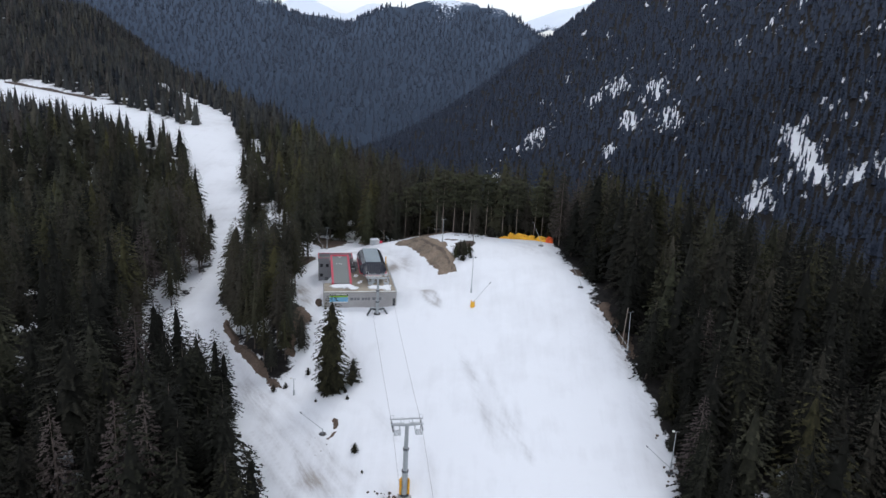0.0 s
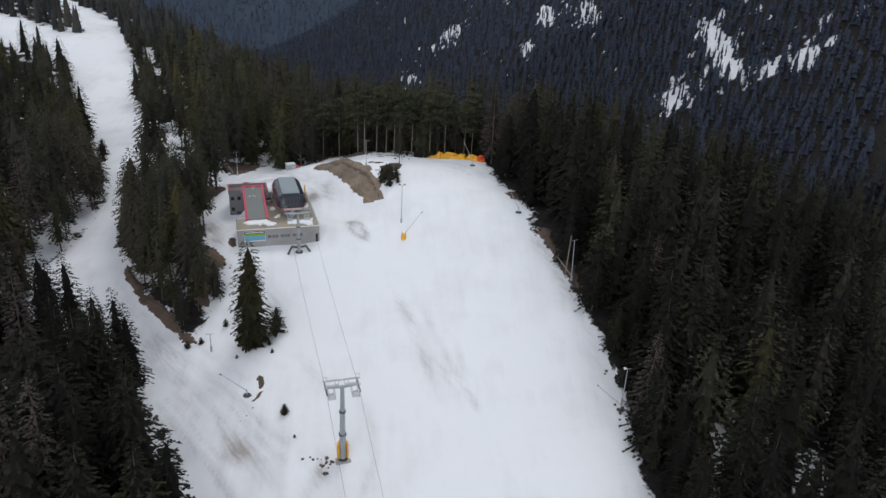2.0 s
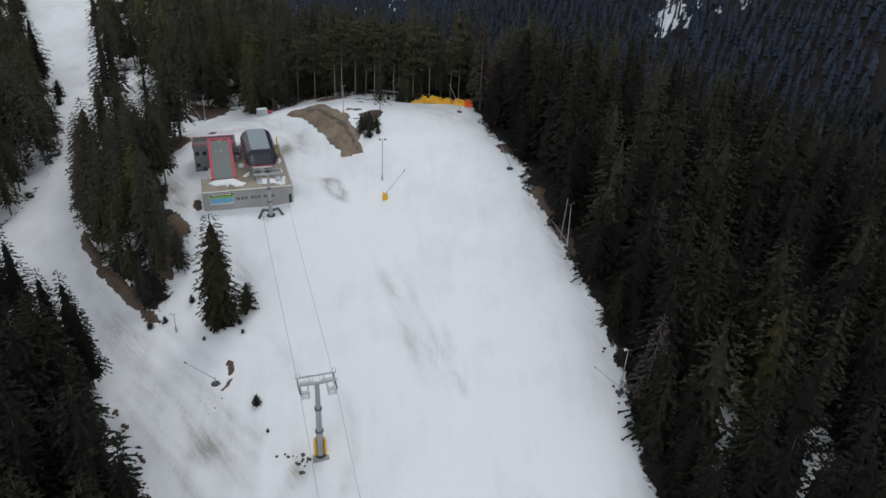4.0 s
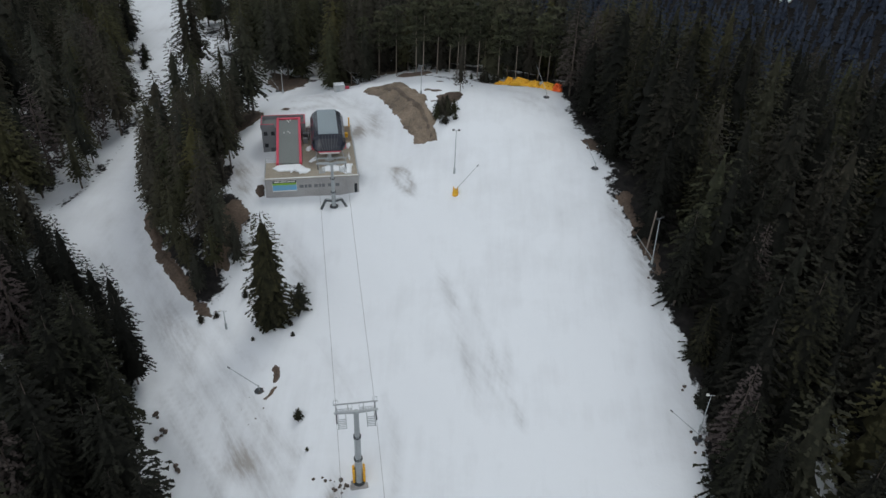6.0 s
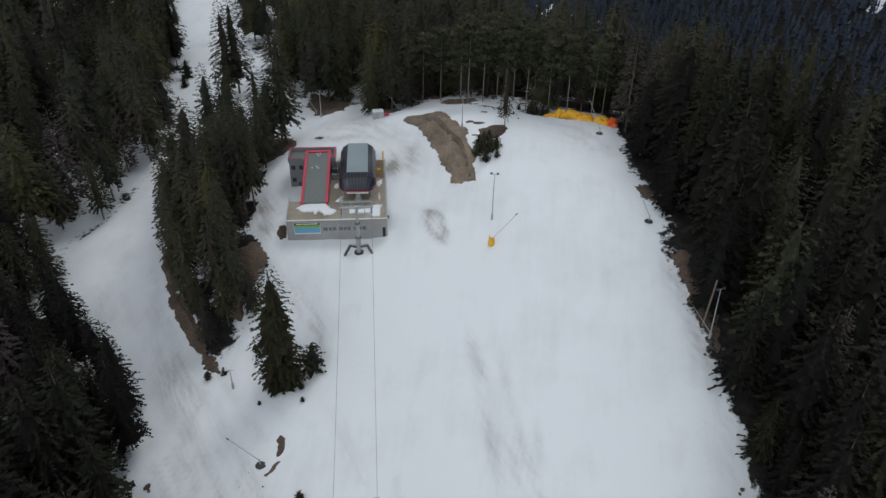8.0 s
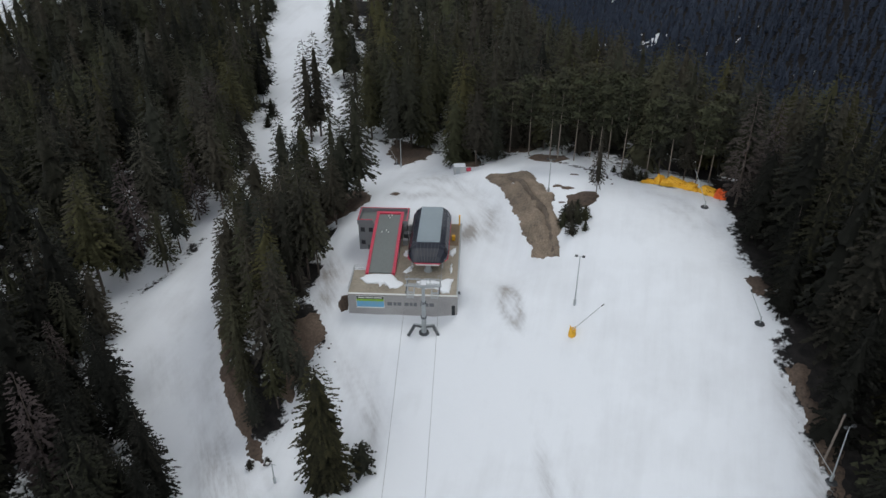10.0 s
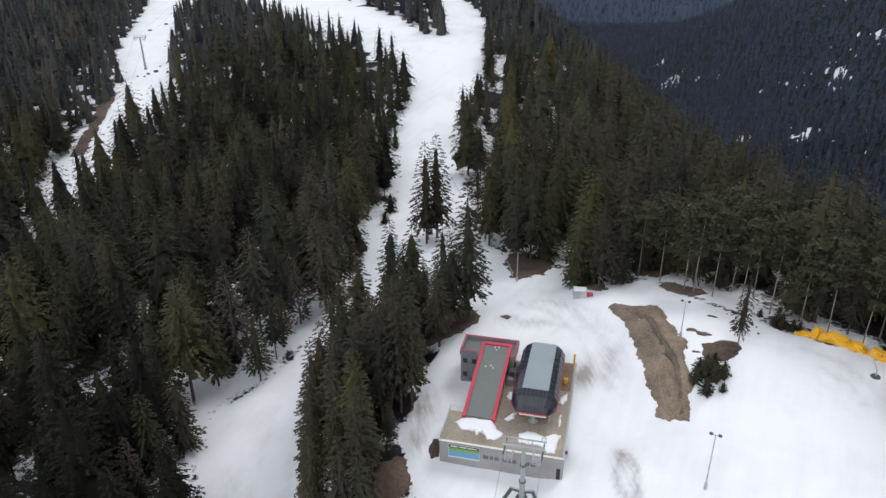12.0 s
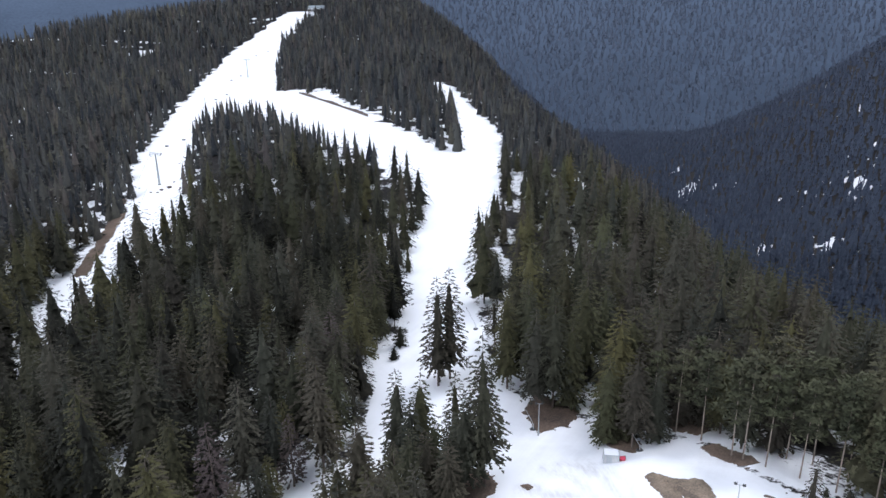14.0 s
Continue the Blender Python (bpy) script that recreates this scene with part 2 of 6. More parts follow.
def height(x, y):
    """Ground height of the whole landscape, in metres."""
    x, y = np.asarray(x, float), np.asarray(y, float)
    # groomed slope that climbs towards the station, steeper on its east side
    steep = 0.255 + 0.0046 * np.clip(x, -35, 45)
    slope = -10.9 + np.where(y > 119, steep, 0.25) * (y - 119)
    bank = np.where(x < -15, 3.2 + 0.24 * (-15 - np.maximum(x, -34)), 3.2 * (1 - sst(-15, 8, x)))
    slope = slope + bank * sst(141, 165, y) * sst(-50, -36, x)
    # level top behind it, which falls gently to the north-west
    top = 10.0 + 0.22 * np.minimum(x, 0) - 0.25 * ramp(y - 206, 3.0)
    top = soft_max(top, -4.0 - 0.08 * ramp(-x - 85, 10.0), 1.5)
    near = soft_min(slope, top, 1.2)
    # ground cut level round the station, lower in the yard on its west side
    du, dv = x + 29.05, y - 165.45
    su, sv = 0.9806 * du + 0.1959 * dv, -0.1959 * du + 0.9806 * dv
    pad = sst(-3.5, -2, su) * (1 - sst(18.0, 20.5, su)) * sst(-1, 1, sv) * (1 - sst(24, 27, sv))
    near = near - pad * np.maximum(near - 3.4, 0)
    front = sst(-8, -0.5, sv) * (1 - sst(2, 4, sv)) * sst(-4, 0, su) * (1 - sst(19, 23, su))
    near = near - front * (0.8 + 0.045 * su)
    yard = sst(-5, -2, su) * (1 - sst(1.5, 3, su)) * sst(6, 8, sv) * (1 - sst(19, 22, sv))
    near = near - 0.8 * yard * np.maximum(near - 0.5, 0)
    # track worn into the slope between the station and the earth bank
    lane = rim_distance([(-5.5, 180), (-8.5, 190), (-12.5, 199), (-18, 207), (-12.5, 199), (-8.5, 190)], x, y)
    near = near - 3.0 * np.exp(-(lane / 5.2) ** 2) * (1 - 0.7 * pad)
    # the hill beyond the saddle, along its own axis
    u, v = x + 100.0, y - 330.0
    s, l = -0.65 * u + 0.76 * v, 0.76 * u + 0.65 * v
    hill = -2 + 0.05 * s + 8 * sst(0, 150, s) + 38 * sst(560, 940, s) - 0.25 * ramp(s - 980, 30.0)
    hill = hill - 0.13 * ramp(-l - 10, 10.0) - 0.08 * ramp(l - 20, 10.0)
    w = sst(-100, 0, s)
    z = near * (1 - w) + hill * w
    # the east flank drops into the valley
    edge = np.where(y < 205, 47.0, 47.0 - 0.66 * (y - 205))
    gentle = 0.5 - 0.25 * (1 - sst(190, 240, y))
    z = z - gentle * ramp(x - edge - 6, 5.0) - (0.65 - gentle) * ramp(x - edge - 88, 8.0)
    # valley floor and the mountain across it
    v = x - valley_line(y)
    foot = 40.0 + 80.0 * sst(1000, 1500, y)
    across = -210.0 - 0.06 * ramp(y - 1000, 60.0) + 0.15 * ramp(v + 260, 30.0) + soft_min(0.72 * ramp(v, foot), np.full_like(z, 620.0), 60.0)
    z = soft_max(z, across, 10.0)
    return z


def inside(poly, x, y):
    """Which of the points lie in a polygon."""
    x, y = np.asarray(x, float), np.asarray(y, float)
    res = np.zeros(x.shape, bool)
    for (ax, ay), (bx, by) in zip(poly, poly[1:] + poly[:1]):
        if ay != by:
            res ^= ((ay > y) != (by > y)) & (x < (bx - ax) * (y - ay) / (by - ay) + ax)
    return res


def mottle(x, y, size, seed=0.0):
    """Smooth uneven field of about -1 to 1, with features of that size."""
    x, y = x / size + seed * 7.3, y / size - seed * 3.1
    return (np.sin(x * 2.1 + 1.7 * np.sin(y * 1.3 + seed)) + np.sin(y * 2.7 + 1.3 * np.sin(x * 1.9 + 2 * seed)) + 0.6 * np.sin(4.3 * x + 3.7 * y + seed)) / 2.6


# outlines of the snow runs: east edge and plateau, the two runs up the hill, the west edge
EAST_EDGE = [(54, -200), (47, 60), (44.5, 114), (46.5, 124), (45, 134), (40.5, 147), (37, 158.5), (35, 167), (33, 177), (31.5, 192), (30.5, 202), (27, 205),
    (17, 207.5), (6, 212.5), (-1, 217)]
HILL_RUN_EDGE = [(-8, 228), (-21, 232.5), (-31, 238.5), (-38, 238), (-51, 243), (-57, 251), (-65, 263), (-75, 279), (-87.5, 301), (-99, 332), (-106, 369), (-124, 417), (-140, 458),
    (-160, 497), (-182, 525), (-218, 579), (-259, 634), (-284, 651), (-242, 586), (-203, 529), (-168, 466), (-151, 432), (-150, 418), (-174, 436), (-183, 446), (-195, 452), (-226, 470), (-244, 489),
    (-285, 522), (-319, 555), (-324, 540), (-351, 559), (-359, 548), (-453, 668), (-547, 797), (-596, 909)]
FAR_RUN_EDGE = [(-604, 945), (-640, 930), (-577, 735), (-397, 477), (-315, 371), (-268, 330), (-253, 305), (-238, 270), (-218, 240), (-190, 225), (-197, 240), (-209, 272),
    (-237, 323), (-283, 379), (-348, 456), (-362, 490), (-281, 456), (-180, 397), (-138, 364), (-125.5, 340.2), (-121.3, 322.6), (-108.0, 299.6)]
WEST_EDGE = [(-95.3, 277.7), (-87.0, 258.6), (-92.6, 252.2), (-88, 241), (-81, 230), (-72, 212), (-69, 190), (-71, 175), (-74, 166), (-68, 155), (-52, 139), (-44.5, 131), (-39, 118.5), (-35.6, 109.5), (-32, 102), (-25, 96),
    (-21, 60), (-18, -200)]
PISTE = EAST_EDGE + HILL_RUN_EDGE + FAR_RUN_EDGE + WEST_EDGE
ISLAND = [(-34, 138.5), (-32, 146), (-30, 158), (-36, 168), (-38, 176), (-41, 187), (-40, 196), (-38, 204), (-45, 209), (-54, 214), (-61, 210), (-63, 194), (-60, 177), (-54, 165), (-46, 152.5), (-38, 143)]
# open snow among the trees: centre, half width, half length, turn
ACROSS_CLEARINGS = [(237, 1085, 8, 22, 0), (263, 993, 7, 24, 0), (261, 892, 6, 22, 0), (125, 1127, 13, 22, 0), (209, 1103, 6, 16, 0), (276, 642, 8, 12, 0), (322, 679, 6, 28, 0), (316, 639, 7, 22, 0),
    (333, 596, 8, 6, 0), (352, 580, 8, 7, 0), (230, 962, 6, 20, 0), (196, 918, 5, 14, 0), (-131, 1080, 5, 16, 0), (-146, 1229, 9, 24, 0), (41, 927, 4, 10, 0), (67, 1069, 6, 18, 0),
    (-25, 937, 3, 16, 0)]
HILL_CLEARINGS = [(-606, 517, 9, 16, 30), (-562, 525, 10, 22, 30), (-698, 738, 10, 14, 30), (-533, 640, 7, 14, 20), (-216, 357, 14, 8, 20), (-89, 381, 4, 8, 20), (-76, 365, 4.5, 9, 20), (-67, 344, 4, 7, 20),
    (-107, 402, 5, 9, 20), (-80, 420, 4, 30, 30), (-390, 726, 6, 20, 30)]
NEAR_CLEARINGS = [(-106, 241, 4, 7, 20), (57, 107, 3.1, 12, -29), (76, 107, 3.1, 13, -38), (91, 122, 2.5, 5, 20), (78, 134, 2, 4, 20), (70, 120, 2.5, 5, 20), (-113, 185, 2.5, 8, 0),
    (-137, 172, 3, 5, 0), (-101, 162, 2.2, 4, 0), (-85, 173, 3.5, 4.5, 40), (-97, 199, 2.2, 5, 0), (-92, 235, 2.2, 5, 20), (-109, 247, 2, 5, 20), (-33, 246, 2.2, 8, 10)]
CLEARINGS = ACROSS_CLEARINGS + HILL_CLEARINGS + NEAR_CLEARINGS


def streak_spot(x, y, cx, cy, rx, ry, turn):
    c, s = math.cos(radians(turn)), math.sin(radians(turn))
    u, v = (x - cx) * c + (y - cy) * s, -(x - cx) * s + (y - cy) * c
    return np.exp(-(u / rx) ** 2 - (v / ry) ** 2)


def open_snow(x, y):
    """How open the wood is: 1 in the middle of a clearing."""
    o = np.zeros(np.shape(x))
    for cx, cy, rx, ry, turn in CLEARINGS:
        o = np.maximum(o, streak_spot(x, y, cx, cy, rx * (1.15 if cx > -150 and cy > 560 else 1.0), ry * (1.3 if cx > -150 and cy > 560 else 1.0), turn))
        if cx > -150 and cy > 560:
            o = np.maximum(o, streak_spot(x, y, cx, cy, 3.5 * rx, 2.2 * ry, turn) * np.clip(2.2 * mottle(x, y, 8, 2.0) - 0.3, 0, 1))
    hill = (y > 300) & (x < 47 - 0.66 * (y - 205) + 60)
    o = np.maximum(o, 0.8 * hill * np.clip(2.2 * mottle(x, y, 8.5, 6.0) + 0.8 * mottle(x, y, 60, 1.5) - 1.15, 0, 1))
    over = (x > 47 - 0.66 * (y - 205) + 150) & (y > 560) & (y < 1500)
    o = np.maximum(o, 0.8 * over * np.clip(2.4 * mottle(x, y, 9, 3.3) + 0.8 * mottle(x, y, 90, 2.4) - 1.75, 0, 1))
    far = sst(450, 700, x + 0.35 * y)
    return np.maximum(o, far * (y < 2000) * np.clip(1.3 * mottle(x, y, 13, 3.0) + 0.9 * mottle(x, y, 70, 5.0) - 0.9, 0, 1))


def snow_cover(x, y):
    """1 on the pistes, 0 to 0.5 in the woods."""
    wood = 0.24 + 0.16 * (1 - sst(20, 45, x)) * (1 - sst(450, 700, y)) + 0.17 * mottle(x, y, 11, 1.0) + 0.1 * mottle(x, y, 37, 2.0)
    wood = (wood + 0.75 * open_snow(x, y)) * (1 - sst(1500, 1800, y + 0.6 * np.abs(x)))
    d = rim_distance(PISTE, x, y)
    wood = wood + 0.2 * (1 - sst(3, 15, d)) * (1 - sst(15, 30, x)) * (1 - sst(300, 420, y))
    c = np.where(inside(PISTE, x, y), 0.5 + 0.55 * sst(0, 4, d), wood + (0.5 - wood) * (1 - sst(0, 2.5, d)))
    di = rim_distance(ISLAND, x, y)
    c = np.where(inside(ISLAND, x, y), np.minimum(c, 0.52 - 0.1 * sst(0, 4, di) + 0.22 * mottle(x, y, 7, 6.0)), c)
    return c


# wheel and ski tracks, and painted shade bands of hollows and ridges: line, width, strength
TRACKS_AND_SHADE = [([(-52, 156), (-45, 143), (-38.5, 133.1), (-33.1, 126.1), (-29.5, 121.5)], 1.3, 0.19), ([(-36.2, 137.1), (-29.7, 130.3), (-23.6, 123.3), (-18.1, 116.7), (-13.7, 113.5)], 1.2, 0.3), ([(-33.4, 139.4), (-27.6, 132.6), (-22.4, 128.6)], 0.8, 0.24),
    ([(-36.4, 122.3), (-31.1, 115.1), (-25.7, 109.5), (-21, 103)], 0.7, 0.36), ([(-35.4, 124), (-30, 117), (-24.2, 111)], 0.55, 0.3), ([(-34.6, 126), (-29.2, 119.2)], 0.5, 0.26), ([(-27, 121), (-25.3, 117.6), (-24, 114.6)], 0.6, 0.4),
    ([(-41, 139), (-33, 128.5), (-27, 121.5), (-20, 112.5)], 0.7, 0.2), ([(-46, 150), (-40, 140.5), (-34, 133)], 0.6, 0.22), ([(-28.5, 126), (-22, 118.5), (-14, 110)], 0.6, 0.22), ([(-13.6, 133.7), (-10, 128), (-7.2, 123.3)], 1.2, 0.2),
    ([(-30.8, 158.9), (-27.4, 157.1), (-24.6, 155), (-21.7, 152), (-19.8, 149.4), (-18.7, 146.3), (-18.4, 142)], 0.7, 0.32), ([(-28, 155.5), (-24.5, 152.6), (-21, 148.5), (-19.9, 144)], 0.5, 0.22),
    ([(-30, 214), (-22, 211), (-16, 205), (-11.5, 198), (-10, 189)], 1.2, 0.26), ([(-33, 211), (-24, 206.5), (-18, 201), (-14, 194), (-13, 187)], 1.1, 0.24), ([(-28, 217), (-19, 212), (-13, 204)], 0.8, 0.2),
    ([(20, 198), (23.5, 195.5), (25.4, 191)], 0.9, 0.3), ([(17, 203), (23, 201), (27, 196), (29, 189)], 0.9, 0.26), ([(43.5, 120), (42.5, 134), (40, 147), (36.5, 158)], 1.3, 0.22), ([(40.5, 120), (40, 132), (38, 145)], 0.5, 0.15),
    ([(-1.5, 103), (0.4, 110), (0.2, 116), (-2.5, 124)], 0.8, 0.22), ([(-10, 104), (-8, 107.5), (-7.5, 112)], 1.2, 0.25), ([(-60, 178), (-54, 162), (-46, 148), (-38, 138)], 0.6, 0.15), ([(-64, 172), (-57, 156), (-47, 143)], 0.7, 0.14)]


def stains(x, y):
    """Thawed, dirty places on the snow, with the shade of its hollows and ridges painted among them."""
    u, v = 0.93 * (x + 2.9) + 0.36 * (y - 170.6), -0.36 * (x + 2.9) + 0.93 * (y - 170.6)
    r = np.hypot(u / 1.5, v / 4.6) + 0.12 * mottle(x, y, 2.2, 1.0)
    s = 0.52 * np.exp(-((r - 0.9) / 0.36) ** 2) + 0.2 * np.exp(-r ** 2)
    for x0, y0, x1, y1, deep in ((4.2, 149.5, 7.6, 139.2, 0.26), (5.6, 148, 9.2, 138, 0.3), (9.4, 146.4, 12.3, 137.9, 0.24), (7.6, 137.8, 11.8, 122.9, 0.3), (9.6, 134, 12.6, 124, 0.22), (12.4, 136.1, 17.5, 122.3, 0.36), (11.6, 132, 15.4, 122, 0.26), (16, 134.4, 17.5, 126, 0.2), (17.5, 122.9, 18.9, 118.5, 0.34)):
        way = math.degrees(math.atan2(x1 - x0, y0 - y1))
        s = s + 0.85 * deep * streak_spot(x, y, (x0 + x1) / 2, (y0 + y1) / 2, 0.7, 0.55 * math.hypot(x1 - x0, y1 - y0), way)
    for line, width, deep in TRACKS_AND_SHADE:
        s = s + 0.75 * deep * np.exp(-((rim_distance(line + line[-2:0:-1], x, y) + 0.3 * mottle(x, y, 2.6, 2.0)) / width) ** 2)
    s = s + 0.62 * streak_spot(x, y, -22.0, 112.6, 1.9, 3.0, 35) + 0.25 * streak_spot(x, y, -17.5, 109, 2.0, 4.5, 35) + 0.05 * streak_spot(x, y, -29, 123, 7, 16, 38)
    s = s + 0.25 * streak_spot(x, y, -40, 137, 3, 7, 35) + 0.2 * streak_spot(x, y, -19, 148, 1.6, 6, 20)
    s = s + 0.35 * streak_spot(x, y, -11, 196, 3, 5, 30) + 0.35 * streak_spot(x, y, -14, 190, 2, 4, 15) + 0.6 * streak_spot(x, y, -14.3, 189.5, 1.2, 2.2, 10)
    s = s + 0.6 * streak_spot(x, y, -33, 203.5, 2.2, 1.5, 0) + 0.25 * streak_spot(x, y, -28, 212, 8, 5, 0) + 0.4 * streak_spot(x, y, -28, 202, 5, 2.0, 10)
    s = s + 0.7 * streak_spot(x, y, -36.2, 174.5, 2.4, 4.5, 10) + 0.6 * streak_spot(x, y, -33.8, 167, 1.8, 3.5, 20) + 0.2 * streak_spot(x, y, -58, 152, 3, 9, 40)
    s = s + 0.3 * streak_spot(x, y, 39, 150, 1.6, 12, 14) + 0.5 * streak_spot(x, y, -8, 108, 1.5, 2, 0) + 0.3 * streak_spot(x, y, -66.5, 240, 4, 4, 0)
    return s + 0.3 * streak_spot(x, y, -92, 285, 3, 2.5, 0) + 0.25 * streak_spot(x, y, -83, 268, 4, 2, 0)


def grid_lines(stops):
    out = []
    for (a, b, step) in stops:
        out.append(np.arange(a, b, step))
    return np.concatenate(out)


def mesh_np(name, verts, faces, material, attrs=(), smooth=False, normals=None):
    """One mesh object from arrays of places and of triangles or quads, with float attributes by point."""
    me = bpy.data.meshes.new(name)
    nv, (nf, k) = len(verts), faces.shape
    me.vertices.add(nv)
    me.vertices.foreach_set("co", np.asarray(verts, np.float32).ravel())
    me.loops.add(nf * k)
    me.loops.foreach_set("vertex_index", np.asarray(faces, np.int32).ravel())
    me.polygons.add(nf)
    me.polygons.foreach_set("loop_start", np.arange(0, nf * k, k, dtype=np.int32))
    for key, values in attrs:
        at = me.attributes.new(key, "FLOAT", "POINT")
        at.data.foreach_set("value", np.asarray(values, np.float32))
    if normals is not None:
        at = me.attributes.new("custom_normal", "FLOAT_VECTOR", "POINT")
        at.data.foreach_set("vector", np.asarray(normals, np.float32).ravel())
    me.polygons.foreach_set("use_smooth", np.full(nf, smooth))
    me.update(calc_edges=True)
    me.materials.append(material)
    return new(name, me)


def sheet(xs, ys, fn):
    """Vertices and quads of a height field."""
    gx, gy = np.meshgrid(xs, ys)
    v = np.stack([gx.ravel(), gy.ravel(), fn(gx.ravel(), gy.ravel())], 1)
    i = np.arange(len(xs) * len(ys)).reshape(len(ys), len(xs))
    f = np.stack([i[:-1, :-1].ravel(), i[:-1, 1:].ravel(), i[1:, 1:].ravel(), i[1:, :-1].ravel()], 1)
    return v, f


def ground_height(x, y):
    """The landscape with the small unevenness of snow and wood."""
    near = 1 - sst(300, 600, np.hypot(x, y - 150))
    # drifts and furrows of the trodden west side, along the way down
    u, v = 0.78 * x + 0.63 * y, -0.63 * x + 0.78 * y
    drift = (0.3 * mottle(1.7 * u, 0.35 * v, 5.5, 3.0) + 0.16 * mottle(2.2 * u, 0.5 * v, 2.6, 5.0)) * (1 - sst(-19, -11, x)) * sst(-75, -62, x) * (1 - sst(150, 175, y)) * sst(60, 90, y)
    return height(x, y) + drift + near * (0.16 * mottle(x, y, 6, 7.0) + 0.25 * mottle(x, y, 17, 8.0) * (1 - inside(PISTE, x, y))) - 0.12


gxs = grid_lines([(-2400, -700, 50), (-700, -140, 12), (-140, -80, 2.5), (-80, -46, 0.95), (-46, 22, 0.7), (22, 50, 1.1), (50, 110, 2.5), (110, 400, 6), (400, 1200, 14), (1200, 3201, 50)])
gys = grid_lines([(-1000, 40, 40), (40, 95, 2.5), (95, 160, 0.85), (160, 215, 1.0), (215, 270, 1.5), (270, 460, 3), (460, 1180, 9), (1180, 2801, 34)])
gv, gf = sheet(gxs, gys, ground_height)
ground = mesh_np("ground", gv, gf, SNOWGROUND, [("snow", snow_cover(gv[:, 0], gv[:, 1])), ("stain_shade", stains(gv[:, 0], gv[:, 1]))], True)
tagged(ground, "snow-covered ski slope and forest floor with bare patches", "ground", kind="structure")


def ground_z(x, y):
    return float(ground_height(np.array([x]), np.array([y]))[0])


# far mountains
def far_material(name, base, glow, snowline, snow_amount):
    m = bpy.data.materials.new(name)
    m.use_nodes = True
    n, k = m.node_tree.nodes, m.node_tree.links
    b = n["Principled BSDF"]
    geo, ns, fine = n.new("ShaderNodeNewGeometry"), n.new("ShaderNodeTexNoise"), n.new("ShaderNodeTexNoise")
    ns.inputs["Scale"].default_value, ns.inputs["Detail"].default_value = 0.006, 9
    fine.inputs["Scale"].default_value, fine.inputs["Detail"].default_value = 0.11, 4
    k.new(geo.outputs["Position"], ns.inputs["Vector"])
    k.new(geo.outputs["Position"], fine.inputs["Vector"])
    xyz, add, add2 = n.new("ShaderNodeSeparateXYZ"), n.new("ShaderNodeMath"), n.new("ShaderNodeMath")
    k.new(geo.outputs["Position"], xyz.inputs[0])
    mr = n.new("ShaderNodeMapRange")
    mr.inputs["From Min"].default_value, mr.inputs["From Max"].default_value = snowline - 70, snowline + 70
    mr.inputs["To Min"].default_value, mr.inputs["To Max"].default_value = -0.35, snow_amount
    k.new(xyz.outputs["Z"], mr.inputs["Value"])
    add.operation = add2.operation = "ADD"
    k.new(ns.outputs["Fac"], add.inputs[0])
    k.new(mr.outputs[0], add.inputs[1])
    sc = n.new("ShaderNodeMath")
    sc.operation = "MULTIPLY_ADD"
    sc.inputs[1].default_value, sc.inputs[2].default_value = 0.7, -0.35
    k.new(fine.outputs["Fac"], sc.inputs[0])
    k.new(add.outputs[0], add2.inputs[0])
    k.new(sc.outputs[0], add2.inputs[1])
    rp = n.new("ShaderNodeValToRGB")
    rp.color_ramp.elements[0].position, rp.color_ramp.elements[1].position = 0.56, 0.64
    rp.color_ramp.elements[0].color, rp.color_ramp.elements[1].color = (*base, 1), (0.7, 0.74, 0.8, 1)
    k.new(add2.outputs[0], rp.inputs[0])
    k.new(rp.outputs[0], b.inputs["Base Color"])
    b.inputs["Roughness"].default_value = 0.95
    b.inputs["Specular IOR Level"].default_value = 0.0
    # haze of the long way painted as emission, stronger higher up, uneven with the forest's stand
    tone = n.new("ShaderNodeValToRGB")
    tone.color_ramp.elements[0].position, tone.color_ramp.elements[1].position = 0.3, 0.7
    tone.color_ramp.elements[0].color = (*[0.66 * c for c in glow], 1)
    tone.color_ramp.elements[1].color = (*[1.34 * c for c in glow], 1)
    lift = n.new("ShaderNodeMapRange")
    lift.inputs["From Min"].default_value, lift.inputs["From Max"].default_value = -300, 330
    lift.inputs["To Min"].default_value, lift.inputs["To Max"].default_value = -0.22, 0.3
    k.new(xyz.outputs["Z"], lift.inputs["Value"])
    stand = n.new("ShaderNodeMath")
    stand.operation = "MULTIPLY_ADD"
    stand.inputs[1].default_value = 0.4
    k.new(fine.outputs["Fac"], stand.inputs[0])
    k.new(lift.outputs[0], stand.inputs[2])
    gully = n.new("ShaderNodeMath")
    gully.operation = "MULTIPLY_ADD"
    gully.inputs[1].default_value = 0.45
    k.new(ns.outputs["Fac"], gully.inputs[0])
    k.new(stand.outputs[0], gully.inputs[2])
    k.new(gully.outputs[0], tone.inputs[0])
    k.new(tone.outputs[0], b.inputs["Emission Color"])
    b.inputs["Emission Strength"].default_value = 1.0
    return m


def ridge_field(x, y, peaks):
    """The highest of several cones with gullied sides."""
    z = np.full(np.shape(x), -400.0)
    for cx, cy, top, fall in peaks:
        r = np.hypot(x - cx, y - cy)
        a = np.arctan2(y - cy, x - cx)
        z = np.maximum(z, top - fall * r * (1 + 0.07 * np.sin(7 * a + cx) + 0.05 * np.sin(17 * a + cy)) + 14 * mottle(x, y, 160, cx % 5) + 5 * mottle(x, y, 45, cx % 3))
    return np.minimum(z, -370 + 0.55 * (np.hypot(x, y) - 2060))


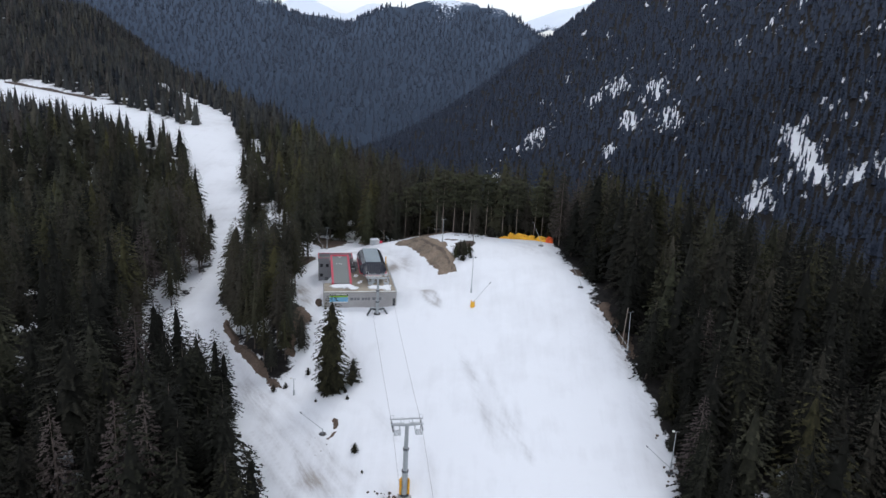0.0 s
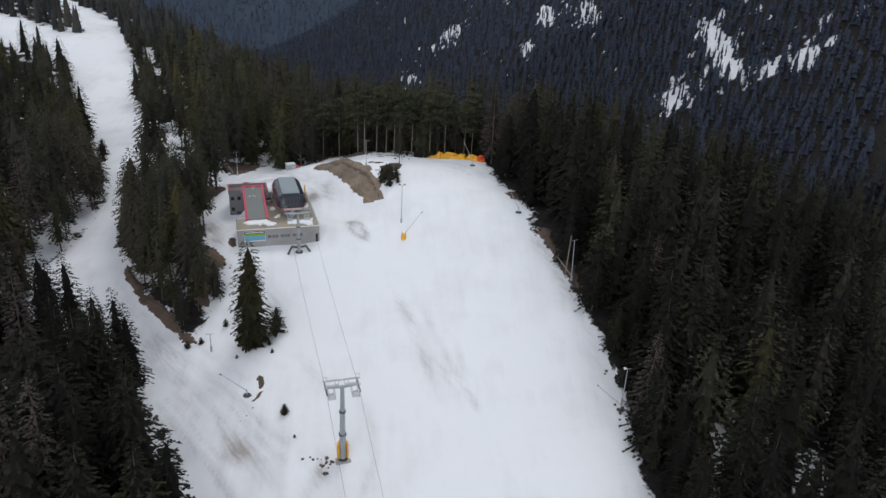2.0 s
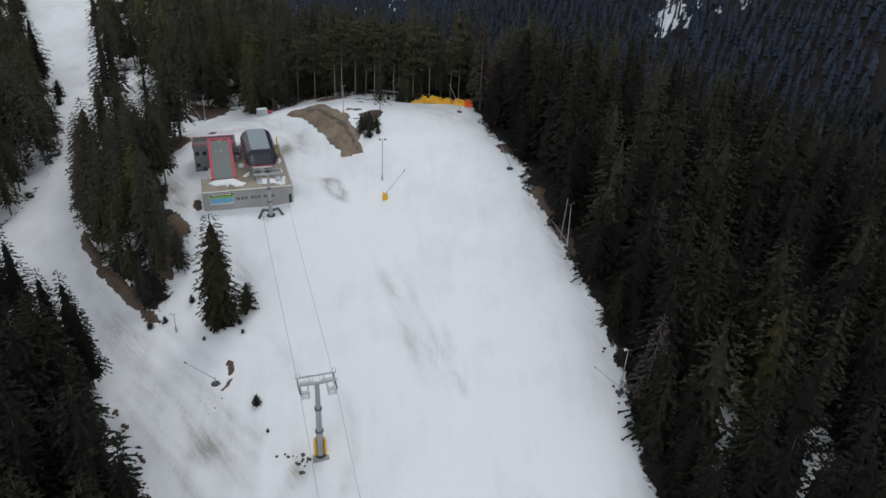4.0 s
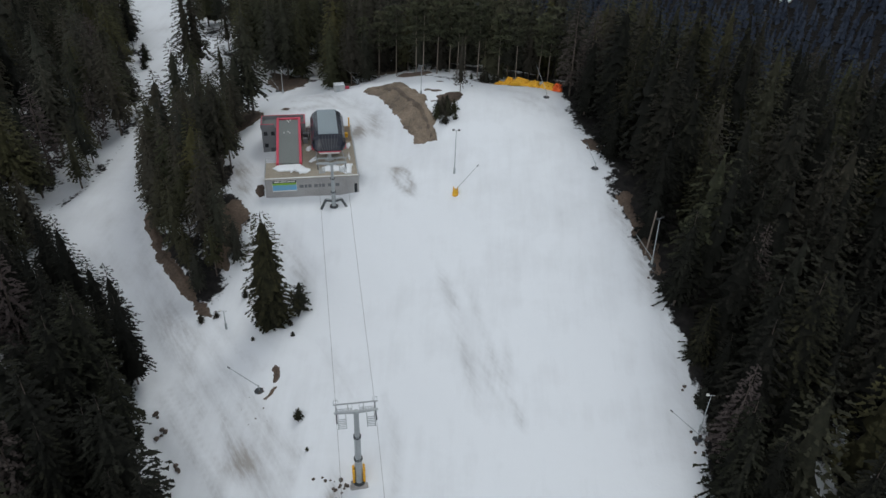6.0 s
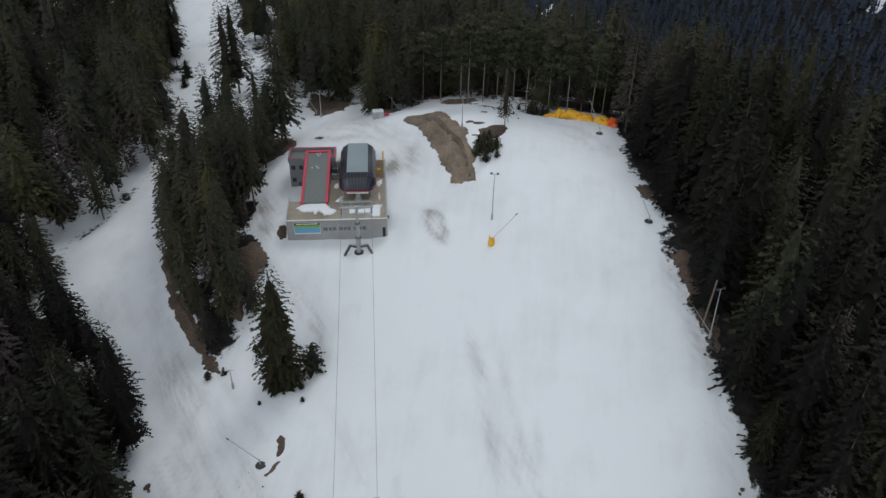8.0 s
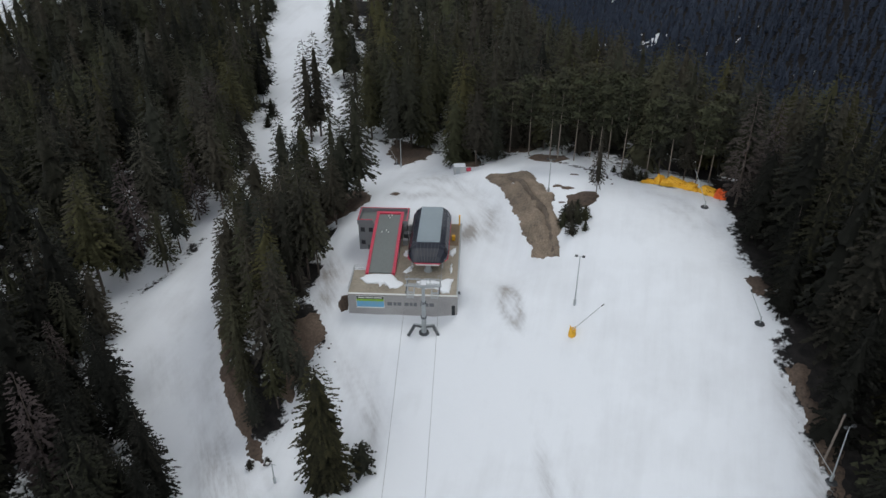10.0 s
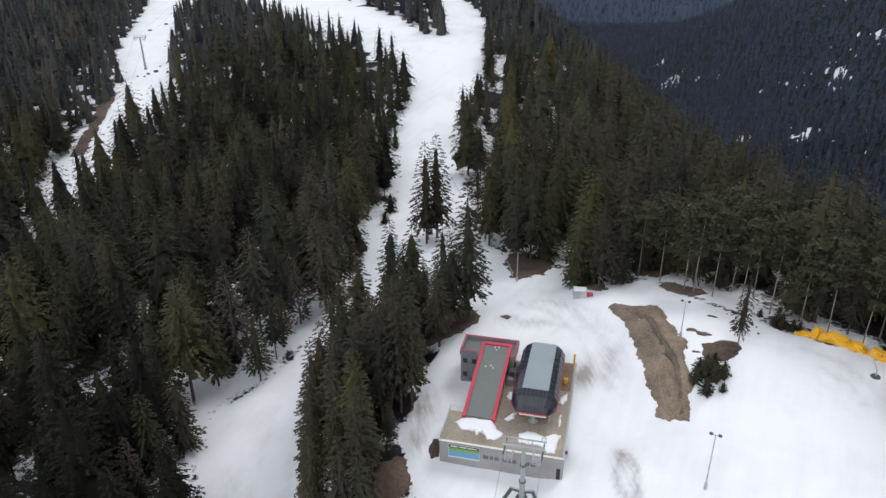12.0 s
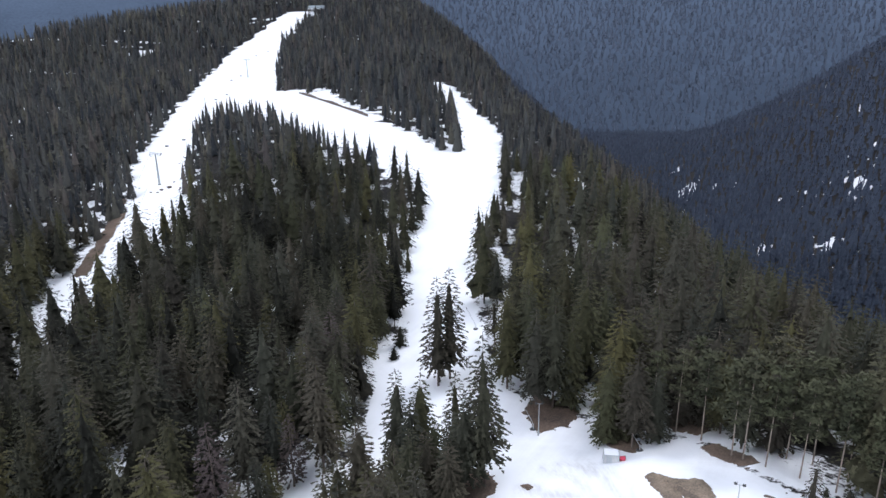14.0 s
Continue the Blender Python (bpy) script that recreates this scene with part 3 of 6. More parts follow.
def far_range(name, xs, ys, peaks, material, label):
    v, f = sheet(xs, ys, lambda x, y: ridge_field(x, y, peaks))
    ob = mesh_np(name, v, f, material, smooth=True)
    return tagged(ob, label, "mountain", kind="structure")


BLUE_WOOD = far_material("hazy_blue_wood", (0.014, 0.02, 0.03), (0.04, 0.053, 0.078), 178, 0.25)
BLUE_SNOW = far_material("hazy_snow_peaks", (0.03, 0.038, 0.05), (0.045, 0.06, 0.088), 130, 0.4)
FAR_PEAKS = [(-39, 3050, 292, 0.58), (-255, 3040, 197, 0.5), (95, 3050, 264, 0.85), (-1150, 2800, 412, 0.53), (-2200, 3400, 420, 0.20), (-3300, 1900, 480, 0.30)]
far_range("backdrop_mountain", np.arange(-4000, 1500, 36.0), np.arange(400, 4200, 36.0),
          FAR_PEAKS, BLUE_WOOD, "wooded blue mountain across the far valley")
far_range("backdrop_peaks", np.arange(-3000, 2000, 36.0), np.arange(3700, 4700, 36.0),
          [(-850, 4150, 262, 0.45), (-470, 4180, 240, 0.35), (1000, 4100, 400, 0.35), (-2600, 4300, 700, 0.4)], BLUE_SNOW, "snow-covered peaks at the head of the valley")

# ---- helpers for things ----
def part(name, bm, material, parent=None, label="", smooth=False):
    """Links a bmesh as one mesh object under a thing or a part."""
    me = bpy.data.meshes.new(name)
    bm.to_mesh(me)
    bm.free()
    me.materials.append(material)
    if smooth:
        me.polygons.foreach_set("use_smooth", np.full(len(me.polygons), True))
    ob = new(name, me)
    ob.parent = parent
    return tagged(ob, label)


def thing(name, label, category, m, group="", kind=""):
    ob = new(name)
    ob.empty_display_size = 0.3
    ob.matrix_world = m
    return tagged(ob, label, category, group, kind)


def box(bm, lo, hi, m=None, bevel=0.0):
    """An upright block between two corners."""
    r = bmesh.ops.create_cube(bm, size=1.0)
    c, s = [(a + b) / 2 for a, b in zip(lo, hi)], [b - a for a, b in zip(lo, hi)]
    bmesh.ops.transform(bm, matrix=(m or Matrix()) @ Matrix.LocRotScale(c, None, s), verts=r["verts"])
    if bevel:
        es = list({e for v in r["verts"] for e in v.link_edges})
        bmesh.ops.bevel(bm, geom=es, offset=bevel, segments=2, affect="EDGES")


def rod(bm, a, b, r0, r1=None, n=8):
    """A round bar from a to b."""
    a, b = Vector(a), Vector(b)
    q = (b - a).to_track_quat("Z", "Y").to_matrix().to_4x4()
    bmesh.ops.create_cone(bm, cap_ends=True, segments=n, radius1=r0, radius2=r0 if r1 is None else r1, depth=(b - a).length,
                          matrix=Matrix.Translation((a + b) / 2) @ q)


def loft(bm, rings, closed=False):
    """Skins a row of rings of equal count and caps both ends."""
    vs = [[bm.verts.new(p) for p in ring] for ring in rings]
    k = len(vs[0])
    for a, b in zip(vs, vs[1:]):
        for i in range(k):
            bm.faces.new((a[i], a[(i + 1) % k], b[(i + 1) % k], b[i]))
    bm.faces.new(vs[0][::-1])
    bm.faces.new(vs[-1])
    bmesh.ops.recalc_face_normals(bm, faces=bm.faces)


# ---- trees ----
def spruce_arrays(h, rad, boughs, sprays, rng, bare=0.08, droop=0.35, taper=0.75, size=0.5, foot=0.72):
    """Needle sprays of a spruce: drooping boughs wound up the stem, each hung with short blunt twigs."""
    g = np.random.default_rng(rng.randrange(10 ** 6))
    u = np.clip((np.arange(boughs) + g.uniform(-0.5, 0.5, boughs)) / boughs, 0, 0.995)
    f = 1 - (1 - u) ** 0.7
    a = 2.39996 * np.arange(boughs) + g.uniform(-0.5, 0.5, boughs)
    full = (1 - f) ** taper * (foot + (1 - foot) * np.clip(f / 0.2, 0, 1))
    swell = np.ones(boughs)
    for m in (1, 2, 3):
        swell += g.uniform(0.05, 0.12) * np.sin(m * a + g.uniform(0, 6.28) + g.uniform(3, 12) * f)
    reach = rad * full * swell * g.uniform(0.68, 1.14, boughs) + 0.3
    bow = g.uniform(-0.2, 0.2, 2)
    t = 0.3 + 0.7 * np.sqrt(g.uniform(0, 1, (boughs, sprays)))
    t[:, 0] = 1.0
    z = (h * (bare + (1 - bare) * f) + g.uniform(-0.2, 0.2, boughs))[:, None]
    drop = (droop * reach * g.uniform(0.6, 1.35, boughs) * (1.15 - f))[:, None]
    cx, cy, rr = np.cos(a)[:, None], np.sin(a)[:, None], reach[:, None]
    centre = np.stack([cx * rr * t + bow[0] * f[:, None] ** 2, cy * rr * t + bow[1] * f[:, None] ** 2, z + 0.3 * rr * t * (1 - t) - drop * t ** 1.6], 2).reshape(-1, 3)
    n = len(centre)
    swing = (a[:, None] + g.uniform(-1.4, 1.4, (boughs, sprays))).ravel()
    way = np.stack([np.cos(swing), np.sin(swing), g.uniform(-0.8, 0.35, n)], 1)
    way /= np.linalg.norm(way, axis=1)[:, None]
    side = np.stack([-np.sin(swing), np.cos(swing), g.uniform(-0.7, 0.7, n)], 1)
    length = (size * g.uniform(0.65, 1.35, n) * np.repeat(0.5 + 0.5 * (1 - f), sprays))[:, None]
    half = length * g.uniform(0.28, 0.48, n)[:, None]
    V = np.stack([centre - 0.4 * length * way + half * side, centre - 0.4 * length * way - half * side, centre + 0.6 * length * way], 1).reshape(-1, 3)
    tip = [(bow[0] + 0.14 * math.cos(k * 2.09), bow[1] + 0.14 * math.sin(k * 2.09), h * 0.95) for k in range(3)] + [(bow[0], bow[1], h + 0.15)]
    F = np.concatenate([np.arange(3 * n).reshape(-1, 3), 3 * n + np.array([(0, 1, 3), (1, 2, 3), (2, 0, 3)])])
    return np.concatenate([V, np.array(tip)]), F


def stem_arrays(h, r):
    """A three-sided dark stem, for trees that stand in the crowd."""
    V = [(r * s * math.cos(k * 2.09), r * s * math.sin(k * 2.09), z) for z, s in ((-0.5, 1.0), (0.45 * h, 0.6)) for k in range(3)]
    F = [q for k in range(3) for q in ((k, (k + 1) % 3, 3 + (k + 1) % 3), (k, 3 + (k + 1) % 3, 3 + k))]
    return np.array(V), np.array(F)


def tier_arrays(h, rad, tiers, points, rng, bare=0.1, slump=0.55, blunt=0.65):
    """Ragged, overlapping skirts of needles, one above the other."""
    V, F = [], []
    for w in range(tiers):
        f = w / tiers
        z = h * (bare + (1 - bare) * f)
        r = rad * (1 - f) ** blunt * rng.uniform(0.8, 1.15) + 0.2
        top = z + (1 - bare) * h / tiers * 1.7
        i = len(V)
        V.append((rng.uniform(-0.1, 0.1) * r, rng.uniform(-0.1, 0.1) * r, min(top, h + 0.4)))
        off = rng.uniform(0, 6.28)
        for k in range(points):
            rr = r * (rng.uniform(0.75, 1.2) if k % 2 == 0 else rng.uniform(0.45, 0.8))
            a = off + 6.283 * (k + rng.uniform(-0.3, 0.3)) / points
            V.append((rr * math.cos(a), rr * math.sin(a), z + rng.uniform(-0.3, 0.3) - slump * rr * 0.45 * rng.uniform(0.1, 2.0)))
        for k in range(points):
            F.append((i, i + 1 + k, i + 1 + (k + 1) % points))
    return np.array(V, float), np.array(F)


def tips_and_shade(v):
    """Lightness of needles: fresh at the ends of the boughs, with crown shade painted in near the stem and lower down.
    """
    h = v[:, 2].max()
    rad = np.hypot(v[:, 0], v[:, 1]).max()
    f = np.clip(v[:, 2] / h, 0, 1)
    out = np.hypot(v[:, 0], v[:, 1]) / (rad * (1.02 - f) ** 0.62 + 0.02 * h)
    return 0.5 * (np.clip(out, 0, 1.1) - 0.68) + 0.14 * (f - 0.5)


def soft_normals(v, f, share=0.4):
    """Normals of loose needle sprays, leaning to those of the crown that they make up; the triangles are turned to agree."""
    r = np.hypot(v[:, 0], v[:, 1])[:, None] + 1e-6
    crown = np.concatenate([v[:, :2] / r, np.full((len(v), 1), 0.75)], 1) / 1.25
    p = v[f]
    own = np.cross(p[:, 1] - p[:, 0], p[:, 2] - p[:, 0])
    own /= np.linalg.norm(own, axis=1)[:, None] + 1e-9
    wrong = (own * crown[f].mean(1)).sum(1) < 0
    f = np.where(wrong[:, None], f[:, ::-1], f)
    own[wrong] *= -1
    out = (1 - share) * crown
    for k in range(3):
        out[f[:, k]] += share * own
    return out / np.linalg.norm(out, axis=1)[:, None], f


def joined(*pairs):
    """Several sets of vertices and triangles as one."""
    V, F, base = [], [], 0
    for v, f in pairs:
        V.append(v)
        F.append(f + base)
        base += len(v)
    return np.concatenate(V), np.concatenate(F)


def full_spruce(h, rad, rng, bare, droop=0.32, boughs=240, core=0.55):
    return joined(spruce_arrays(h, rad, boughs, 13, rng, bare, droop, 0.66, 0.56), tier_arrays(h * 0.84, rad * core, 13, 10, rng, bare + 0.05, 0.55, 0.5))


def trunk_arrays(h, r, n=6):
    V, F = [], []
    rings = [(-1.2, 1.15), (0.0, 1.0), (0.5 * h, 0.6), (0.97 * h, 0.08)]
    for z, s in rings:
        for k in range(n):
            V.append((r * s * math.cos(6.283 * k / n), r * s * math.sin(6.283 * k / n), z))
    for i in range(len(rings) - 1):
        for k in range(n):
            F.append((i * n + k, i * n + (k + 1) % n, (i + 1) * n + (k + 1) % n, (i + 1) * n + k))
    return np.array(V), np.array(F)


def pine_arrays(h, rad, rng):
    """A pine's crown: clumps of needle tufts on bare boughs in the upper part."""
    V, F = [], []
    for c in range(58):
        f = rng.uniform(0.46, 1.0)
        a, r = rng.uniform(0, 6.283), rad * rng.uniform(0.1, 1.0) * (1.25 - f) ** 0.5
        cen = np.array([r * math.cos(a), r * math.sin(a), h * f])
        size = rng.uniform(0.5, 1.0)
        for q in range(22):
            g = np.array([rng.gauss(0, 1), rng.gauss(0, 1), rng.gauss(0, 0.45)]) * size * 0.55
            p = cen + g
            e1 = np.array([rng.uniform(-1, 1), rng.uniform(-1, 1), rng.uniform(-0.6, 0.6)]) * 0.6
            e2 = np.array([rng.uniform(-1, 1), rng.uniform(-1, 1), rng.uniform(-0.3, 0.8)]) * 0.6
            i = len(V)
            V.extend((p, p + e1, p + e2))
            F.append((i, i + 1, i + 2))
    return np.array(V), np.array(F)


def make_tree(name, label, h, rad, crown, trunk_r, crown_mat, bark, tone=0.5):
    t = thing(name, label, "tree", Matrix(), "trees beside the slope")
    tv, tf = trunk_arrays(h, trunk_r)
    trunk = mesh_np("trunk", tv, tf, bark, smooth=True)
    trunk.parent = t
    cv, cf = crown
    cn, cf = soft_normals(cv, cf)
    cr = mesh_np("crown", cv, cf, crown_mat, [("tint", tone + tips_and_shade(cv)), ("hue", np.zeros(len(cv)))], True, cn)
    cr.parent = t
    return t


rng = random.Random(7)
SPRUCES = []
for h, rad, bare in ((22, 4.2, 0.07), (25, 4.1, 0.16), (21, 4.3, 0.05), (26, 4.0, 0.22)):
    SPRUCES.append(make_tree("spruce_tree", "tall dark green spruce standing in the snow beside the slope", h, rad, full_spruce(h, rad, rng, bare), 0.24, NEEDLE, BARK, 0.74))
for h, rad, bare in ((26, 3.9, 0.2), (24, 3.7, 0.3)):
    SPRUCES.append(make_tree("spruce_tree", "open-branched spruce with a bare lower trunk", h, rad, full_spruce(h, rad, rng, bare, 0.42, 215, 0.32), 0.24, NEEDLE, BARK, 0.78))
PAIR = make_tree("spruce_tree", "tall open spruce of a pair standing on the snow run", 26, 3.9, full_spruce(26, 3.9, rng, 0.18, 0.42, 230, 0.36), 0.24, NEEDLE, BARK, 0.56)
# same needles in a darker tint: the dimness of dense stands is painted in
DIMMED_SPRUCES = []
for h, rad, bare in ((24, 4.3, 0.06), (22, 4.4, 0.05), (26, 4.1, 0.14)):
    DIMMED_SPRUCES.append(make_tree("spruce_tree", "spruce in the dense stand beside the piste, its dimness painted into the needles", h, rad, full_spruce(h, rad, rng, bare), 0.24, NEEDLE, BARK, 0.1))
LONE = make_tree("spruce_tree", "large dense spruce standing alone in the snow below the station", 22.5, 4.0, joined(spruce_arrays(22.0, 4.4, 470, 15, rng, 0.0, 0.26, 0.4, 0.5, 0.5), tier_arrays(20.0, 3.4, 16, 14, rng, 0.05, 0.4, 0.45)), 0.28, NEEDLE, BARK, 0.15)
SNAG = make_tree("bare_spruce", "dead purple-brown spruce with bare twigs among green trees", 21, 3.0, spruce_arrays(21, 3.0, 230, 9, rng, 0.12, 0.15, 0.7, 0.5), 0.2, DEAD_TWIG, BARK, 0.7)
PINES = []
for i, (h, rad) in enumerate([(18, 3.3), (20, 3.0)]):
    PINES.append(make_tree("pine_tree", "slender pine with a bare pale trunk and thin tufted crown", h, rad, pine_arrays(h, rad, rng), 0.14, PINE_NEEDLE, PINE_BARK))
FIR = make_tree("young_fir", "small bushy dark fir growing from the snow", 4.2, 1.7, joined(spruce_arrays(4.2, 1.6, 90, 9, rng, 0.0, -0.1, 0.5, 0.42, 0.85), tier_arrays(3.9, 1.1, 7, 10, rng, 0.0)), 0.08, NEEDLE, BARK)
PATTERNS = [LONE, PAIR] + SPRUCES + DIMMED_SPRUCES + [SNAG] + PINES + [FIR]
taken = []


def plant(tree, x, y, size=1.0, sink=0.1, turn=None, wide=1.0):
    """Stands a copy of a tree on the ground; the first use moves the pattern itself."""
    m = pose(x, y, ground_z(x, y) - sink, rng.uniform(-1.2, 1.2), rng.uniform(-1.2, 1.2), rng.uniform(0, 360) if turn is None else turn)
    ob = copy_thing(tree, m)
    ob.scale = (1.12 * size * wide, 1.12 * size * wide, size)
    taken.append((x, y))
    return ob


# trees that stand out singly
tagged(plant(LONE, -22.7, 138.0, 1.0, wide=0.82), "large dense spruce standing alone in the snow below the station")
for x, y, s in ((-67, 238.2, 1.04), (-66, 242.2, 1.08)):
    plant(PAIR, x, y, s, wide=1.05)
for x, y, s, k in ((-40.5, 203, 1.1, 4), (-42.5, 206, 0.98, 5), (-46.5, 202.5, 0.62, 5), (-50.5, 204, 0.68, 2), (-54, 202, 0.78, 5), (-59, 206, 0.85, 1), (-49, 209.5, 0.8, 4), (-44, 197, 0.66, 1),
                   (-52, 243, 1.0, 1), (-48, 245, 1.05, 3), (-43.5, 238, 0.95, 1), (-40, 239, 1.0, 3), (-37, 241, 0.95, 0), (-25.5, 226, 0.85, 0), (-23, 229, 0.8, 2), (-20, 223, 0.8, 3), (-17, 229, 0.7, 0),
                   (-31.5, 151.5, 0.45, 2)):
    plant(SPRUCES[k], x, y, s)
for x, y, s, k in ((-51.5, 166.5, 0.82, 3), (-48.6, 161.6, 0.78, 1), (-45.6, 157, 0.72, 5), (-42.6, 152.4, 0.66, 4), (-39.4, 148.2, 0.52, 5), (-37, 145.2, 0.4, 1), (-47.4, 165.4, 0.85, 5), (-43.8, 161.4, 0.76, 4), (-42, 157.6, 0.66, 5),
                   (-37.3, 151.9, 0.74, 5), (-34.6, 148.3, 0.5, 5), (-34.2, 151.8, 0.66, 4), (-37.6, 158.6, 0.74, 5), (-36.2, 155.2, 0.8, 4), (-40.2, 161, 0.86, 1), (-39.4, 173, 0.92, 5), (-38, 174.2, 0.8, 5), (-42, 171.4, 0.9, 3), (-44.2, 168.6, 0.88, 4), (-46.4, 172, 0.95, 5),
                   (-49.4, 170.6, 0.85, 1), (-53.6, 171.6, 0.8, 3), (-43, 176, 0.9, 4), (-47.2, 177.4, 0.96, 5), (-51.2, 175.6, 0.88, 4), (-41.4, 180, 0.85, 5), (-45.4, 182, 0.92, 1), (-50, 181, 0.9, 5), (-55, 178.6, 0.86, 4), (-36.4, 164.2, 0.38, 5)):
    plant(SPRUCES[k], x, y, s, wide=0.95)
for x, y, s, k in ((-3.3, 221.5, 1.0, 0), (-1.5, 220, 1.05, 1), (2, 219, 0.95, 1), (-9, 230, 1.0, 0), (-14, 234, 0.9, 1), (7, 218, 0.95, 0), (12, 216, 1.0, 1), (17, 214, 0.9, 0), (21, 211, 0.95, 1), (26, 209, 0.9, 0), (-19, 236, 0.85, 1), (14, 223, 1.05, 0), (5, 226, 1.0, 1), (9, 226, 1.1, 0), (29, 214, 1.0, 0), (18, 228, 1.05, 1), (3, 235, 1.05, 1), (-12, 244, 1.0, 0)):
    plant(PINES[k], x, y, s)
plant(FIR, -18.4, 140.7, 1.3, wide=0.8)
for x, y, s in ((2.9, 189.2, 0.7), (4.7, 187.2, 0.72), (5.4, 190.2, 0.85), (3.9, 190.8, 0.95), (6.9, 188.0, 0.42), (6.6, 191.0, 0.7), (3.0, 191.4, 0.7), (5.0, 192.3, 0.8), (-18.6, 135, 0.25), (-19.4, 137.4, 0.3), (-14.9, 119.6, 0.5), (-12.8, 114.6, 0.18), (-86.7, 255.2, 1.3), (-84, 247.2, 0.85),
                (-28.6, 144, 0.4), (-32.6, 139.8, 0.35), (-35, 138.8, 0.4), (46, 124, 0.9), (47, 120, 0.8), (-25, 134, 0.22), (10.5, 213, 0.4), (22, 208.5, 0.35), (14, 209.6, 0.7), (15.6, 209.4, 0.6), (12.6, 209.4, 0.45), (13.3, 210.8, 0.8), (16.8, 210.4, 0.5), (9.4, 207.9, 0.2)):
    plant(FIR, x, y, s, wide=0.82)

for x, y, s in ((-50.4, 99.6, 1.18), (-45.8, 101.4, 1.16), (-59.6, 98.6, 1.15)):
    plant(SNAG, x, y, s)

plant(SPRUCES[4], 7.8, 200.2, 0.5, wide=0.85)
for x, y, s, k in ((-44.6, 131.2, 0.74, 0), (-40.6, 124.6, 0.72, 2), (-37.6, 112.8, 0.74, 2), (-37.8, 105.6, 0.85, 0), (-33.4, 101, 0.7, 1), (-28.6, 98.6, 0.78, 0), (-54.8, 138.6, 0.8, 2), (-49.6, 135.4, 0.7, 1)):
    plant(DIMMED_SPRUCES[k], x, y, s, wide=0.9)

# the front rows of the wood, one by one
DECKRING = [(-37, 160), (-8, 160), (-8, 200), (-40, 202)]


def free_places(x0, x1, y0, y1, step, keep, seed):
    """Jittered places off the snow that are not taken."""
    g = np.random.default_rng(seed)
    gx, gy = np.meshgrid(np.arange(x0, x1, step), np.arange(y0, y1, step))
    x = gx.ravel() + g.uniform(-0.48, 0.48, gx.size) * step
    y = gy.ravel() + g.uniform(-0.48, 0.48, gx.size) * step
    ok = keep(x, y) & ~inside(DECKRING, x, y)
    return x[ok], y[ok], g


def wooded(x, y):
    d = rim_distance(PISTE, x, y)
    return (~inside(PISTE, x, y) & (d > 0.5)) | inside(ISLAND, x, y)


def edge_row(x, y):
    d = rim_distance(PISTE, x, y)
    near_edge = (d < 13) & ~inside(PISTE, x, y)
    west = rim_distance(ISLAND[-6:] + ISLAND[:1] + ISLAND[-5:][::-1], x, y)
    isl = inside(ISLAND, x, y) & (rim_distance(ISLAND, x, y) > 1.0) & (west > 3.2) & (y > 183)
    return (near_edge & wooded(x, y) & ((x < 20) | (open_snow(x, y) < 0.4))) | isl


ex, ey, g = free_places(-100, 75, 92, 262, 5.1, edge_row, 11)
order = np.argsort(np.where(inside(ISLAND, ex, ey), 0.0, rim_distance(PISTE, ex, ey)))
ex, ey = ex[order], ey[order]
count = 0
single = []
for x, y in zip(ex, ey):
    if any((x - a) ** 2 + (y - b) ** 2 < 11 for a, b in taken) or count >= 260 or math.hypot(x - 42.5, y - 146) < 5 or math.hypot(x - 46, y - 121) < 4:
        continue
    isl = bool(inside(ISLAND, np.array([x]), np.array([y]))[0])
    size = g.uniform(0.5, 1.12) * (0.84 if isl else 1.0)
    size *= 0.8 if -80 < x < -40 and 130 < y < 165 and not isl else 1.0
    k = int(g.integers(0, 6))
    k = 4 + k % 2 if -100 < x < -55 and y > 160 and not isl else k
    tree = SNAG if g.uniform() < 0.05 else DIMMED_SPRUCES[k // 2] if (x > 20 and y < 205) or (x < -15 and y < 150 and not isl) else SPRUCES[k]
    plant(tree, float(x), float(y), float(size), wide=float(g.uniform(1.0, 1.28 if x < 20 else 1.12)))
    single.append((x, y))
    count += 1
for ob in PATTERNS:
    for o in (*ob.children_recursive, ob):
        bpy.data.objects.remove(o)

